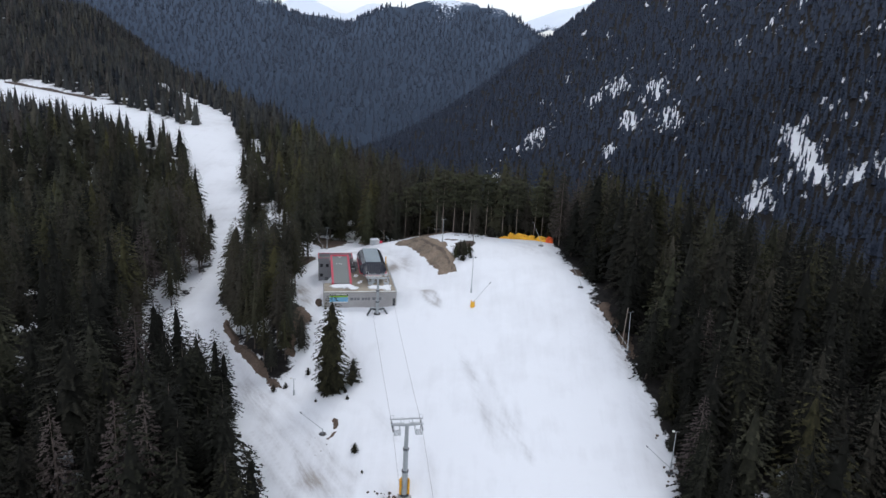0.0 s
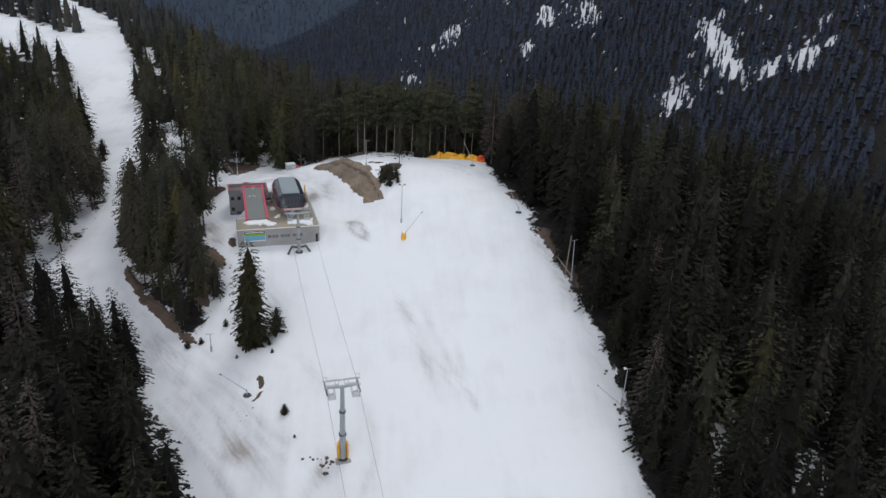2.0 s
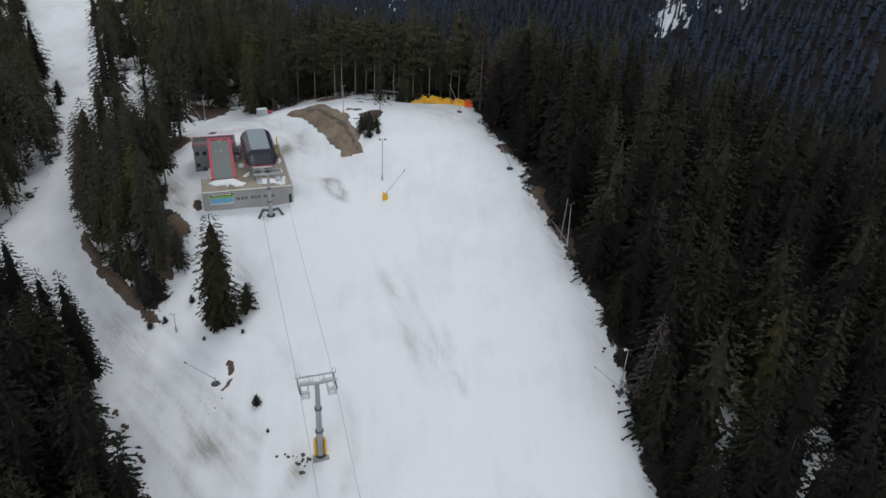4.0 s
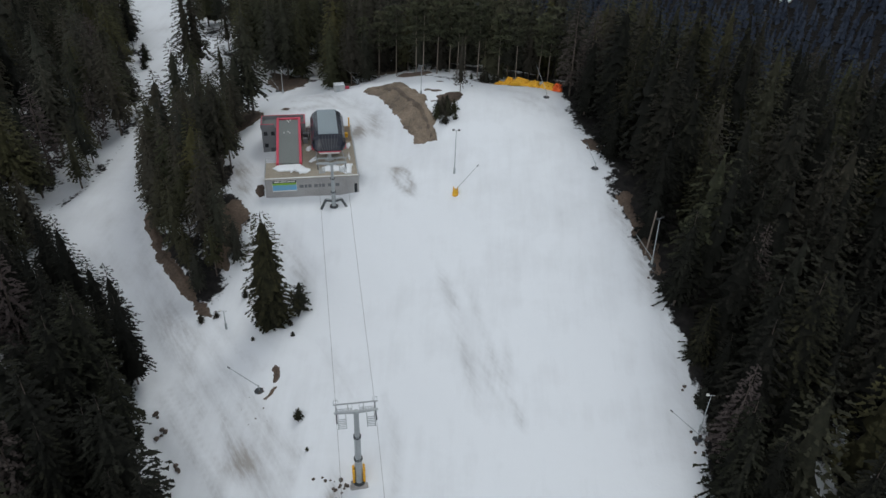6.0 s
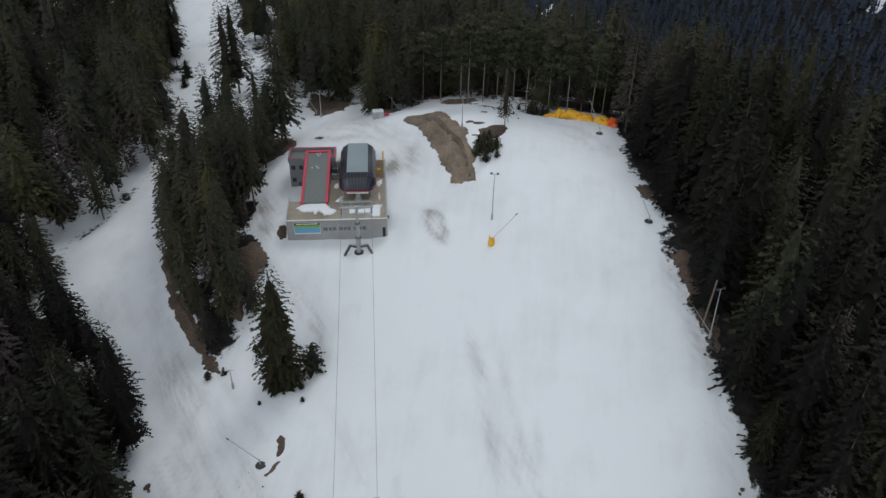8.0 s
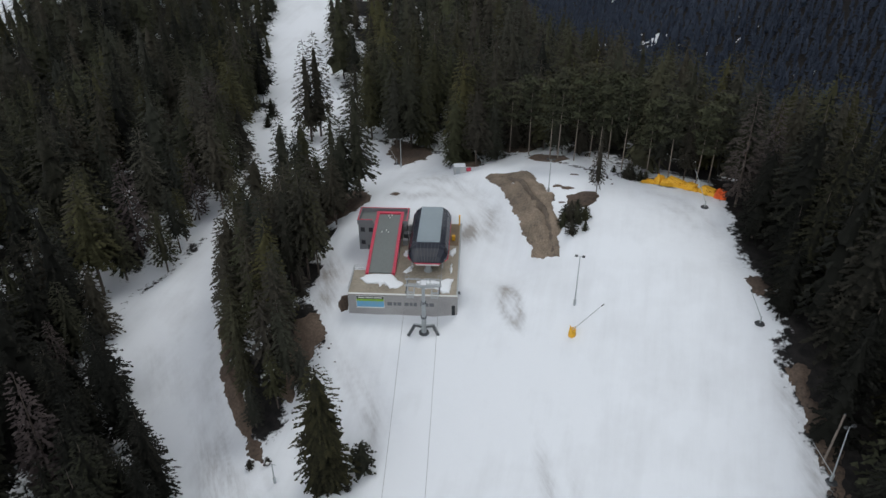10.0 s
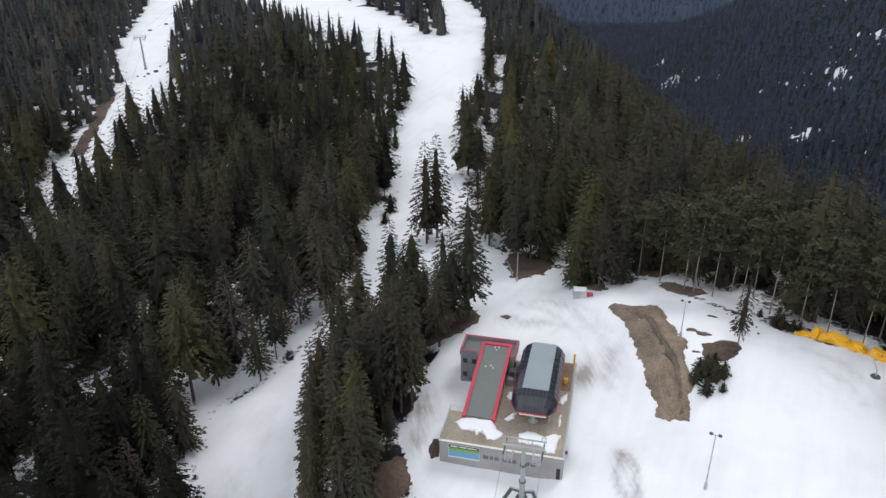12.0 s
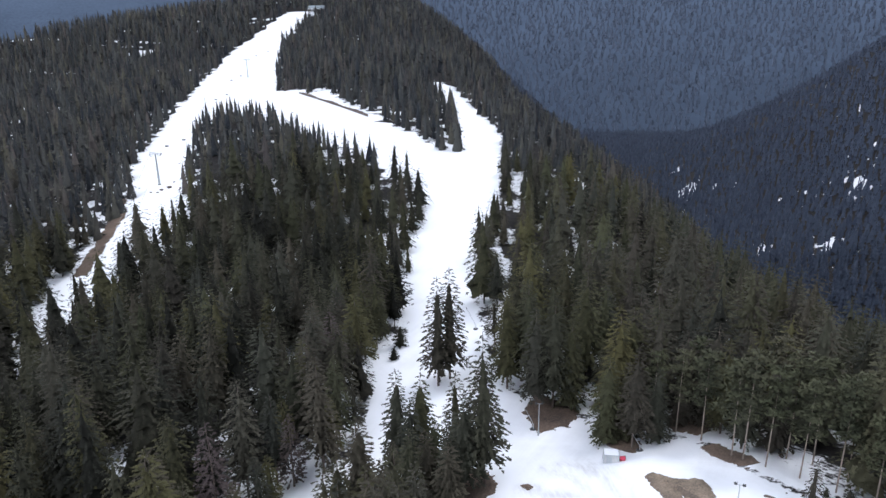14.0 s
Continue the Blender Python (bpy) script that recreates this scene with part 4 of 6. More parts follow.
# the woods beyond
def forest(name, label, x, y, g, pats, material, lo, hi, sink=0.3, lightness=0.5, edge=1.0, floor=ground_height):
    """One mesh of many trees: each a pattern turned, sized and tinted by itself."""
    Vs, Fs, Ts, Hs, Ns = [], [], [], [], []
    base = 0
    pick = g.integers(0, len(pats), len(x))
    z = floor(x, y)
    lightness = np.broadcast_to(lightness, x.shape)
    low = np.where((rim_distance(PISTE, x, y) < 26) & (y > 290), edge, 1.0)
    for p, (pv, pf) in enumerate(pats):
        pn, pf = soft_normals(pv, pf)
        s = pick == p
        n = int(s.sum())
        if not n:
            continue
        a, h = g.uniform(0, 6.283, n), g.uniform(lo, hi, n) * low[s]
        w = h * g.uniform(0.82, 1.25, n)
        c, sn = np.cos(a)[:, None], np.sin(a)[:, None]
        lx, ly = g.uniform(-0.03, 0.03, n)[:, None], g.uniform(-0.03, 0.03, n)[:, None]
        vz = pv[None, :, 2] * h[:, None] + (z[s] - sink)[:, None]
        vx = (pv[None, :, 0] * c - pv[None, :, 1] * sn) * w[:, None] + x[s][:, None] + lx * pv[None, :, 2] * h[:, None]
        vy = (pv[None, :, 0] * sn + pv[None, :, 1] * c) * w[:, None] + y[s][:, None] + ly * pv[None, :, 2] * h[:, None]
        Vs.append(np.stack([vx, vy, vz], 2).reshape(-1, 3))
        Fs.append((pf[None] + (np.arange(n) * len(pv))[:, None, None] + base).reshape(-1, pf.shape[1]))
        Ns.append(np.stack([pn[None, :, 0] * c - pn[None, :, 1] * sn, pn[None, :, 0] * sn + pn[None, :, 1] * c, np.broadcast_to(pn[None, :, 2], vz.shape)], 2).reshape(-1, 3))
        own = np.clip(g.normal(lightness[s], 0.22, n), 0.05, 0.95)
        Ts.append((own[:, None] + tips_and_shade(pv)[None]).ravel())
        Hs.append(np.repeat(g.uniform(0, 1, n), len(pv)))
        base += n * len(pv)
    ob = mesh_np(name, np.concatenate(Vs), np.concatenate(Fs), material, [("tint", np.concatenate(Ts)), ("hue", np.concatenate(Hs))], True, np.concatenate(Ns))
    return tagged(ob, label, "forest", kind="stuff")


def unit(arrays, h):
    v, f = arrays
    return v / h, f


def stand_tree(r, bare, boughs, sprays, size, tiers, core=0.48, droop=0.3):
    """A tree of the crowd, one unit high, with its stem."""
    return unit(joined(spruce_arrays(20, r, boughs, sprays, rng, bare, droop, 0.54, size), tier_arrays(18.4, 1.1 * core * r, tiers, 9, rng, bare + 0.02, 0.6, 0.95), stem_arrays(20, 0.22)), 20)


MID = [stand_tree(r, b, 170, 10, 0.54, 9, 0.58) for r, b in ((4.2, 0.14), (4.7, 0.2), (3.6, 0.16), (4.4, 0.1), (3.3, 0.28), (4.2, 0.24))]
EAST = [stand_tree(r, b, 125, 8, 0.68, 7) for r, b in ((4.2, 0.12), (4.6, 0.16), (3.8, 0.12), (4.3, 0.08))]
MIDDLE = [stand_tree(r, b, 105, 8, 0.66, 8, 0.66) for r, b in ((4.5, 0.1), (5.0, 0.14), (4.1, 0.12), (4.7, 0.18), (4.3, 0.14))]
LOW = [unit(joined(spruce_arrays(20, r, 15, 3, rng, 0.06, 0.3, 0.52, 1.9), tier_arrays(18.8, 0.7 * r, 2, 5, rng, 0.06)), 20) for r in (4.0, 4.7, 3.8, 4.4, 4.2, 3.5)]
LITE = [unit(joined(spruce_arrays(20, r, 9, 3, rng, 0.06, 0.4, 0.6, 2.2), tier_arrays(19, 0.68 * r, 4, 7, rng, 0.06)), 20) for r in (5.0, 5.7, 4.7, 5.3)]


def not_single(x, y):
    s = np.array(single + taken)
    out = np.ones(len(x), bool)
    for i in range(0, len(x), 500):
        d = (x[i:i + 500, None] - s[None, :, 0]) ** 2 + (y[i:i + 500, None] - s[None, :, 1]) ** 2
        out[i:i + 500] = d.min(1) > 13
    return out


def mid_keep(x, y):
    seen = (x > -np.maximum(0.66 * (y + 5), 1.5 * (y - 105)) - 14) & (x < np.maximum(0.66 * (y + 5), 0.86 * (y - 15)) + 14)
    return wooded(x, y) & (~inside(ISLAND, x, y) | ((y > 183) & (rim_distance(ISLAND, x, y) > 2.5))) & (open_snow(x, y) < 0.4) & seen & not_single(x, y)


x, y, g = free_places(-128, 112, 76, 288, 6.5, mid_keep, 21)
east = (x > 22) & (y < 200)
# low lightness: the gloom of the east stand is put into the needle tint
forest("near_forest", "dense spruce forest east of the piste, its dimness painted into the needles", x[east], y[east], g, EAST, NEEDLE, 16, 27, lightness=0.17)
x, y, g = free_places(-128, 112, 76, 288, 7.2, mid_keep, 21)
rest = (x < 22) | (y > 200)
x, y = x[rest], y[rest]
# dim tint lower down, lighter northward: each stand's brightness is painted in
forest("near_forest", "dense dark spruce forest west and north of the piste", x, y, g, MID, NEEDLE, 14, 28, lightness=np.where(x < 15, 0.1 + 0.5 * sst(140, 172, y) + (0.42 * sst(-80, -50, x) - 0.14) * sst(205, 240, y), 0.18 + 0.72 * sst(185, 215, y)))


def start_keep(x, y):
    return ~inside(PISTE, x, y) & (rim_distance(PISTE, x, y) > 1.0) & (rim_distance(PISTE, x, y) < 34)


x, y, g = free_places(-62, 92, -60, 76, 6.8, start_keep, 25)
forest("near_forest", "dense spruce forest beside the lower slope", x, y, g, LITE, NEEDLE, 14, 26, lightness=0.3)


def far_keep(x, y):
    nearbox = ((x > -128) & (x < 112) & (y > 62) & (y < 288)) | ((y < 90) & (rim_distance(PISTE, x, y) < 34))
    s = -0.65 * (x + 100) + 0.76 * (y - 330)
    return wooded(x, y) & (open_snow(x, y) < 0.4) & ~nearbox & (x < np.minimum(47, 47 - 0.66 * (y - 205)) + 170) & (s < 1010) & (x > np.where(y < 120, -160, -1.5 * (y - 50) - 60)) & (x < 0.85 * y + 90) & not_single(x, y)


x, y, g = free_places(-950, 250, -120, 1300, 6.9, far_keep, 22)
keepers = g.uniform(0, 1, len(x)) < np.where(np.hypot(x, y) > 700, 0.6, 0.95)
x, y = x[keepers], y[keepers]
near = (np.hypot(x, y - 107) + 35 * mottle(x, y, 55, 6.0) < 335) & (y > 130) & (x < 60)
flank = ~near & (x > 60) & (y < 330)
close = flank & (x < 125)
# both flank stands get their dim look from a darker needle tint
forest("near_forest", "spruce forest falling away into the valley, dimmed in its needle colour", x[close], y[close], g, EAST, NEEDLE, 14, 26, lightness=0.12)
forest("near_forest", "spruce forest low on the valley side, dimmed in its needle colour", x[flank & ~close], y[flank & ~close], g, LITE, NEEDLE, 14, 24, lightness=0.12)
away = ~near & ~flank
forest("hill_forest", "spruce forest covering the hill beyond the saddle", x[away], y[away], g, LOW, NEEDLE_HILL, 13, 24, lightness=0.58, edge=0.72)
x, y, g = free_places(-450, 60, 130, 480, 7.7, far_keep, 27)
near = (np.hypot(x, y - 107) + 35 * mottle(x, y, 55, 6.0) < 335) & (y > 130) & (x < 60)
# brighter look round the saddle painted in by a lighter needle tint
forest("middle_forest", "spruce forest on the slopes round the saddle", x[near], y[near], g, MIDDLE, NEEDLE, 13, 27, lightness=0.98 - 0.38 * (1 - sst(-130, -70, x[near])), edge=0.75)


def across_keep(x, y):
    return (x > np.where(y < 330, 216, 47 - 0.66 * (y - 205) + 150)) & (y > 480 - 1.5 * x) & (x < 0.85 * y + 100) & (x < valley_line(y) + 930)


x, y, g = free_places(-1150, 1150, 330, 2250, 7.2, across_keep, 23)
keepers = g.uniform(0, 1, len(x)) < np.where((x > valley_line(y) + 570) | (x > 0.66 * y + 40), 0.2, np.where(y > 1250, 0.62, np.where(np.hypot(x, y) > 900, 0.85, 1.0)))
x, y = x[keepers], y[keepers]
TINY = [unit(tier_arrays(20, r, 2, 5, rng, 0.05, 0.8), 20) for r in (5.4, 6.2, 5.8, 4.9)]
SLIM = [unit(tier_arrays(20, r, 3, 4, rng, 0.05, 0.8), 20) for r in (2.0, 3.0, 2.5)]
slim = open_snow(x, y) > 0.34
thin = slim & (np.hypot(x, y) > 540) 
mid = ~slim & (np.hypot(x, y) > 540) & (np.hypot(x, y) < 900)
beyond = ~slim & (np.hypot(x, y) > 900)
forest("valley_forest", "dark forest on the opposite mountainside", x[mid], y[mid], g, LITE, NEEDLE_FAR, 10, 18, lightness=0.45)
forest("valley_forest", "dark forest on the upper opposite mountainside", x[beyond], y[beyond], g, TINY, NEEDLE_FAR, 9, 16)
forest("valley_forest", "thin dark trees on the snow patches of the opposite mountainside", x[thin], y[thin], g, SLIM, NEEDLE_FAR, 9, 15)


def far_floor(x, y):
    return ridge_field(x, y, FAR_PEAKS)


def far_wood(x, y):
    return (far_floor(x, y) < 175 + 25 * mottle(x, y, 60, 2.0)) & (np.hypot(x, y) > 2150) & (mottle(x, y, 24, 3.0) > -0.75)


x, y, g = free_places(-1900, 600, 1500, 3150, 16.5, far_wood, 26)
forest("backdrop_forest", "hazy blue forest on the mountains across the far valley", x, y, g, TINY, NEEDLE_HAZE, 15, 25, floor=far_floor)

x, y, g = free_places(-100, 640, 130, 640, 5.6, across_keep, 24)
close = (np.hypot(x, y) < 540) & (open_snow(x, y) < 0.35)
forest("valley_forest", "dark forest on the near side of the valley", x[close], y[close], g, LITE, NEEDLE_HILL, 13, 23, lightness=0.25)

# ---- patches of bare ground ----
def drape(name, poly, material, step, lift, label, jag=0.9, category="bare ground", rough=0.25, furrows=()):
    """A patch of uneven earth that follows the ground within a ragged outline."""
    xs, ys = [p[0] for p in poly], [p[1] for p in poly]
    v, f = sheet(np.arange(min(xs) - 2, max(xs) + 2, step), np.arange(min(ys) - 2, max(ys) + 2, step), ground_height)
    x, y = v[:, 0], v[:, 1]
    sign = np.where(inside(poly, x, y), 1.0, -1.0) * rim_distance(poly, x, y)
    sign = sign + jag * (0.8 * mottle(x, y, 2.9, 1.3) + 0.5 * mottle(x, y, 1.1, 2.6) + 0.35 * mottle(x, y, 0.43, 5.1))
    keep = (sign[f] > -0.8).all(1)
    v[:, 2] += np.clip(sign / 0.7, -1, 1) * (lift + 0.22 + rough * 0.35 * (1 + mottle(x, y, 1.6, 4.0)) * sst(0.4, 1.5, sign))
    for line, depth, width in furrows:
        d = rim_distance(line + line[-2:0:-1], x, y) + 0.35 * mottle(x, y, 1.3, 3.3)
        v[:, 2] -= depth * np.exp(-(d / width) ** 2) * sst(0.2, 1.2, sign)
    f = f[keep]
    used, back = np.unique(f, return_inverse=True)
    ob = mesh_np(name, v[used], back.reshape(f.shape), material, smooth=True)
    return tagged(ob, label, category, kind="structure")


drape("dirt_bank", [(-15.8, 212.6), (-14.6, 213.8), (-10.4, 210.8), (-6.4, 210.7), (-4.3, 207.5), (-3.9, 204.2), (-2.3, 202.3), (-0.9, 199.4), (0.7, 198.5), (-0.3, 195.8), (0.9, 193.4), (1.9, 190.8), (2.5, 186.9), (3.3, 181.6), (1.4, 181.9), (-1.3, 183.1), (-3.1, 187.0), (-5.3, 192.0), (-7.5, 197.4), (-9.8, 202.4), (-12.5, 207.5)], EARTH, 0.25, 0.35, "bare brown earth bank cut by machine tracks in the snow", 0.6, rough=0.7,
      furrows=[([(-11.6, 209.1), (-6.7, 204.1), (-3.2, 197.1), (-1.1, 193), (0.6, 187.5), (1.3, 182.5)], 0.6, 0.5), ([(-9, 205.9), (-5.7, 198.4), (-3, 191.7), (-0.2, 183.8)], 0.35, 0.35), ([(-10, 206.4), (-6.7, 199), (-4, 192)], 0.35, 0.3), ([(-5, 207), (-1.8, 199.5)], 0.3, 0.4)])
drape("dirt_ridge", [(-10.8, 209.2), (-6.2, 204.8), (-2.6, 197.6), (-0.2, 193.2), (1.8, 187.5), (2.6, 182.4), (1.7, 182.2), (0.6, 187), (-1.2, 192.2), (-3.8, 196.6), (-7.2, 203.4)], DARK_EARTH, 0.25, 0.7, "darker strip of earth along the break of the bank", 0.35, rough=0.4)
drape("dirt_patch", [(2.6, 198), (5.1, 200.2), (7.8, 201), (8.6, 198.3), (6.6, 195), (3.2, 193.8)], BROWN, 0.4, 0.12, "bare brown patch under a lone spruce", 0.5)
for name, poly in (("litter_mound", [(-44.8, 234.6), (-46.5, 245), (-38.9, 241.5), (-34.5, 241), (-34.5, 232.5), (-39, 228.2)]), ("litter_mound", [(-29, 232.6), (-30.4, 239.9), (-26, 238.3), (-18.3, 226), (-19.4, 221.5), (-24, 224)]),
                   ("litter_mound", [(-15.1, 233.9), (-17.4, 243.2), (-12.5, 247.6), (-6.6, 240.5), (-10.2, 232.9)]), ("litter_mound", [(-8.8, 227.5), (-5.7, 228.2), (0.8, 220.6), (-0.7, 216.4), (-5.2, 220.2)]), ("litter_mound", [(-51.4, 192.5), (-45, 194.4), (-39, 196.8), (-37.6, 204), (-41.4, 208.1), (-47, 209.4), (-53, 203)]),
                   ("litter_mound", [(-37, 162), (-34.1, 163), (-30.7, 159.4), (-31.6, 157.3), (-32.6, 153.9), (-33.2, 149.5), (-35, 150.5), (-36.5, 156)]),                    ("litter_mound", [(41.5, 144), (38.5, 154), (37.2, 160), (38.5, 161), (41, 154), (43.5, 145)]), ("litter_mound", [(-231, 273), (-241, 288), (-261, 318), (-277, 334), (-281, 332), (-266, 315), (-246, 286), (-236, 270)]), ("litter_mound", [(33, 172), (32, 177), (34, 178), (36, 173)])):
    drape(name, poly, BROWN, 0.5, 0.1, "brown needle litter and earth free of snow", 1.0)
drape("dirt_hole", [(-19.7, 124.9), (-20.2, 123.7), (-20.8, 122.6), (-20.3, 122.4), (-19.6, 123.6), (-19.3, 125)], BROWN, 0.25, 0.12, "small bare earth hole in the snow", 0.25)
drape("dirt_hole", [(-20.3, 129.4), (-20.9, 128.4), (-20.1, 127.2), (-19.8, 125.7), (-19.2, 126.8), (-19.4, 128.7)], BROWN, 0.25, 0.12, "small bare earth hole in the snow", 0.2)
for cx, cy, r in ((2.2, 201.1, 0.9), (0.3, 201.8, 0.6), (3, 207.9, 0.8), (1.9, 196, 0.5), (-38.5, 160.5, 0.9)):
    drape("dirt_spot", [(cx + r * math.cos(a * 1.05) * (1.4 + 0.3 * math.sin(3 * a + cx)), cy + 0.7 * r * math.sin(a * 1.05)) for a in range(6)], BROWN, 0.25, 0.06, "small thawed brown spot in the snow", 0.3)
drape("litter_mound", [(-32.9, 139.4), (-35.6, 140.4), (-41.2, 146.3), (-47.7, 153.9), (-54.3, 166), (-55, 171), (-53, 167.5), (-47.4, 157), (-41, 149.3), (-34.9, 142)], BROWN, 0.3, 0.1, "long brown bank of earth and needle litter", 0.55, rough=0.8)
drape("dirt_hole", [(-31.9, 166.9), (-30.4, 164.7), (-29.7, 166.2), (-30.3, 168.8), (-31.2, 168.4)], BROWN, 0.25, 0.2, "bare hollow of earth at the corner of the terrace wall", 0.4, rough=0.9)
drape("dirt_spot", [(-34.2, 203.9), (-32.6, 202.6), (-31.9, 203.6), (-33.2, 204.6)], BROWN, 0.3, 0.03, "dirty thawed spot in the snow", 0.3)

# ---- the lift station ----
STATION = pose(-29.05, 165.45, 0, 0, 0, 11.3)


def block(name, lo, hi, material, parent, label="", bevel=0.0):
    bm = bmesh.new()
    box(bm, lo, hi, bevel=bevel)
    return part(name, bm, material, parent, label)


def terrace_building():
    t = thing("terrace_building", "grey concrete terrace building half buried in snow", "building", STATION)
    block("wall", (0, 0, -3), (17.9, 0.35, 3.9), CONCRETE, t)
    block("wall", (17.55, 0.36, -3), (17.9, 23.4, 3.9), CONCRETE, t)
    block("wall", (0, 0.36, -3), (0.35, 7.0, 3.9), CONCRETE, t)
    block("wall", (0.36, 6.7, -3), (2.0, 7.0, 3.9), CONCRETE, t)
    block("deck", (0.0, 0.0, 3.904), (17.9, 7.0, 4.1), DECK, t, "tan weathered concrete terrace deck", 0.03)
    block("deck", (7.2, 7.003, 3.904), (17.9, 23.4, 4.1), DECK, t, "tan weathered concrete terrace deck", 0.03)
    block("boards", (14.6, 15.6, 4.104), (17.5, 22.9, 4.16), DECK_BROWN, t, "dark brown wet boards at the back of the terrace")
    block("coping", (-0.08, -0.1, 4.104), (17.98, 0.22, 4.22), WHITE, t, "pale metal edge strip")
    block("coping", (17.72, 0.23, 4.104), (17.98, 23.4, 4.22), GALV, t)
    bm = bmesh.new()
    for k in range(9):
        rod(bm, (0.1, 0.3 + k * 0.82, 4.1), (0.1, 0.3 + k * 0.82, 5.15), 0.03, n=6)
    for z in (4.45, 4.8, 5.15):
        rod(bm, (0.1, 0.3, z), (0.1, 6.9, z), 0.025, n=6)
        rod(bm, (0.1, 6.9, z), (2.0, 6.9, z), 0.025, n=6)
    part("railing", bm, GALV, t, "thin steel railing")
    # picture board: plain bars of its colours
    board = block("board", (1.35, -0.08, 1.4), (5.95, -0.005, 3.8), WHITE, t, "printed board with black, green and blue bands")
    block("band", (1.40, -0.10, 3.22), (5.90, -0.083, 3.75), BLACK, board)
    block("band", (1.40, -0.10, 2.78), (5.90, -0.083, 3.215), GREEN, board)
    block("band", (1.40, -0.10, 1.62), (5.90, -0.083, 2.775), BLUE, board)
    bm = bmesh.new()
    for a, b in ((1.7, 2.75), (2.9, 4.1), (4.25, 5.6)):
        box(bm, (a, -0.115, 3.38), (b, -0.104, 3.6))
    part("print_bar", bm, WHITE, board)
    # faded wall lettering as plain bars
    for a, b in ((6.45, 7.25), (7.45, 7.95), (8.1, 8.75), (9.25, 9.95), (10.1, 10.6), (10.75, 11.3), (11.9, 12.6), (12.75, 13.2), (13.35, 14.1)):
        block("lettering", (a, -0.03, 1.95), (b, -0.004, 2.62), LETTER, t, "faded dark lettering")
    block("opening", (17.0, -0.05, 0.3), (17.55, -0.004, 2.3), GLASS, t, "narrow dark opening at the corner")
    for y in (3.2, 7.4, 12.0, 16.5):
        bm = bmesh.new()
        box(bm, (17.904, y, 2.3), (18.25, y + 0.25, 2.75), bevel=0.05)
        rod(bm, (18.1, y + 0.12, 2.5), (18.3, y + 0.12, 2.2), 0.07)
        part("bracket", bm, DARKSTEEL, t, "dark wall bracket")
    return t


terrace_building()
post = thing("yellow_post", "yellow barrier post at the corner of the terrace", "post", STATION @ pose(17.5, 23.1, 4.1))
block("post", (-0.14, -0.14, 0), (0.14, 0.14, 1.9), YELLOW, post)
block("cap", (-0.18, -0.18, 1.9), (0.18, 0.18, 2.0), YELLOW, post)


def patch(name, pts, z, m, label):
    """A flat heap of snow with a rounded rim."""
    c = Vector((sum(p[0] for p in pts) / len(pts), sum(p[1] for p in pts) / len(pts)))
    dense = []
    for i, p in enumerate(pts):
        q = pts[(i + 1) % len(pts)]
        for k in range(4):
            w = Vector(p).lerp(Vector(q), k / 4)
            dense.append(w + Vector((rng.uniform(-0.14, 0.14), rng.uniform(-0.14, 0.14))))
    rings = []
    for f, h in ((1.0, 0.0), (0.95, 0.16), (0.75, 0.27), (0.35, 0.33)):
        rings.append([(*(c + (w - c) * f), z + h) for w in dense])
    bm = bmesh.new()
    loft(bm, rings)
    t = thing(name, label, "snow", m)
    part("snow", bm, SNOW, t, smooth=True)


SNOWLABEL = "leftover snow patch lying on the terrace deck"
patch("snow_patch", [(1.4, 4.4), (2.6, 2.9), (4.6, 3.0), (5.0, 2.2), (5.8, 3.0), (6.6, 1.7), (8.2, 1.9), (9.0, 3.2), (7.6, 4.2), (6.9, 5.8), (4.4, 5.9), (2.1, 5.6)], 4.09, STATION, SNOWLABEL)
patch("snow_patch", [(10.9, 3.9), (11.2, 2.2), (12.6, 1.9), (14.2, 2.2), (15.6, 0.7), (16.6, 0.9), (16.8, 3.0), (17.1, 4.8), (16.2, 5.1), (14.9, 3.9), (13.4, 4.6), (12.0, 4.8)], 4.09, STATION, SNOWLABEL)
patch("snow_patch", [(8.5, 6.6), (9.1, 6.3), (9.9, 7.2), (10.1, 8.6), (9.6, 8.3), (8.9, 7.4)], 4.09, STATION, SNOWLABEL)
patch("snow_patch", [(15.9, 12.4), (16.6, 12.0), (17.2, 13.2), (17.2, 14.8), (16.5, 14.4), (16.1, 13.4)], 4.09, STATION, SNOWLABEL)
patch("snow_patch", [(16.3, 7.4), (16.6, 6.6), (16.8, 8.0), (16.6, 9.8), (16.4, 9.0)], 4.09, STATION, SNOWLABEL)
patch("snow_patch", [(7.9, 12.0), (8.6, 11.3), (9.2, 12.4), (9.0, 13.8), (8.2, 13.2)], 4.09, STATION, SNOWLABEL)


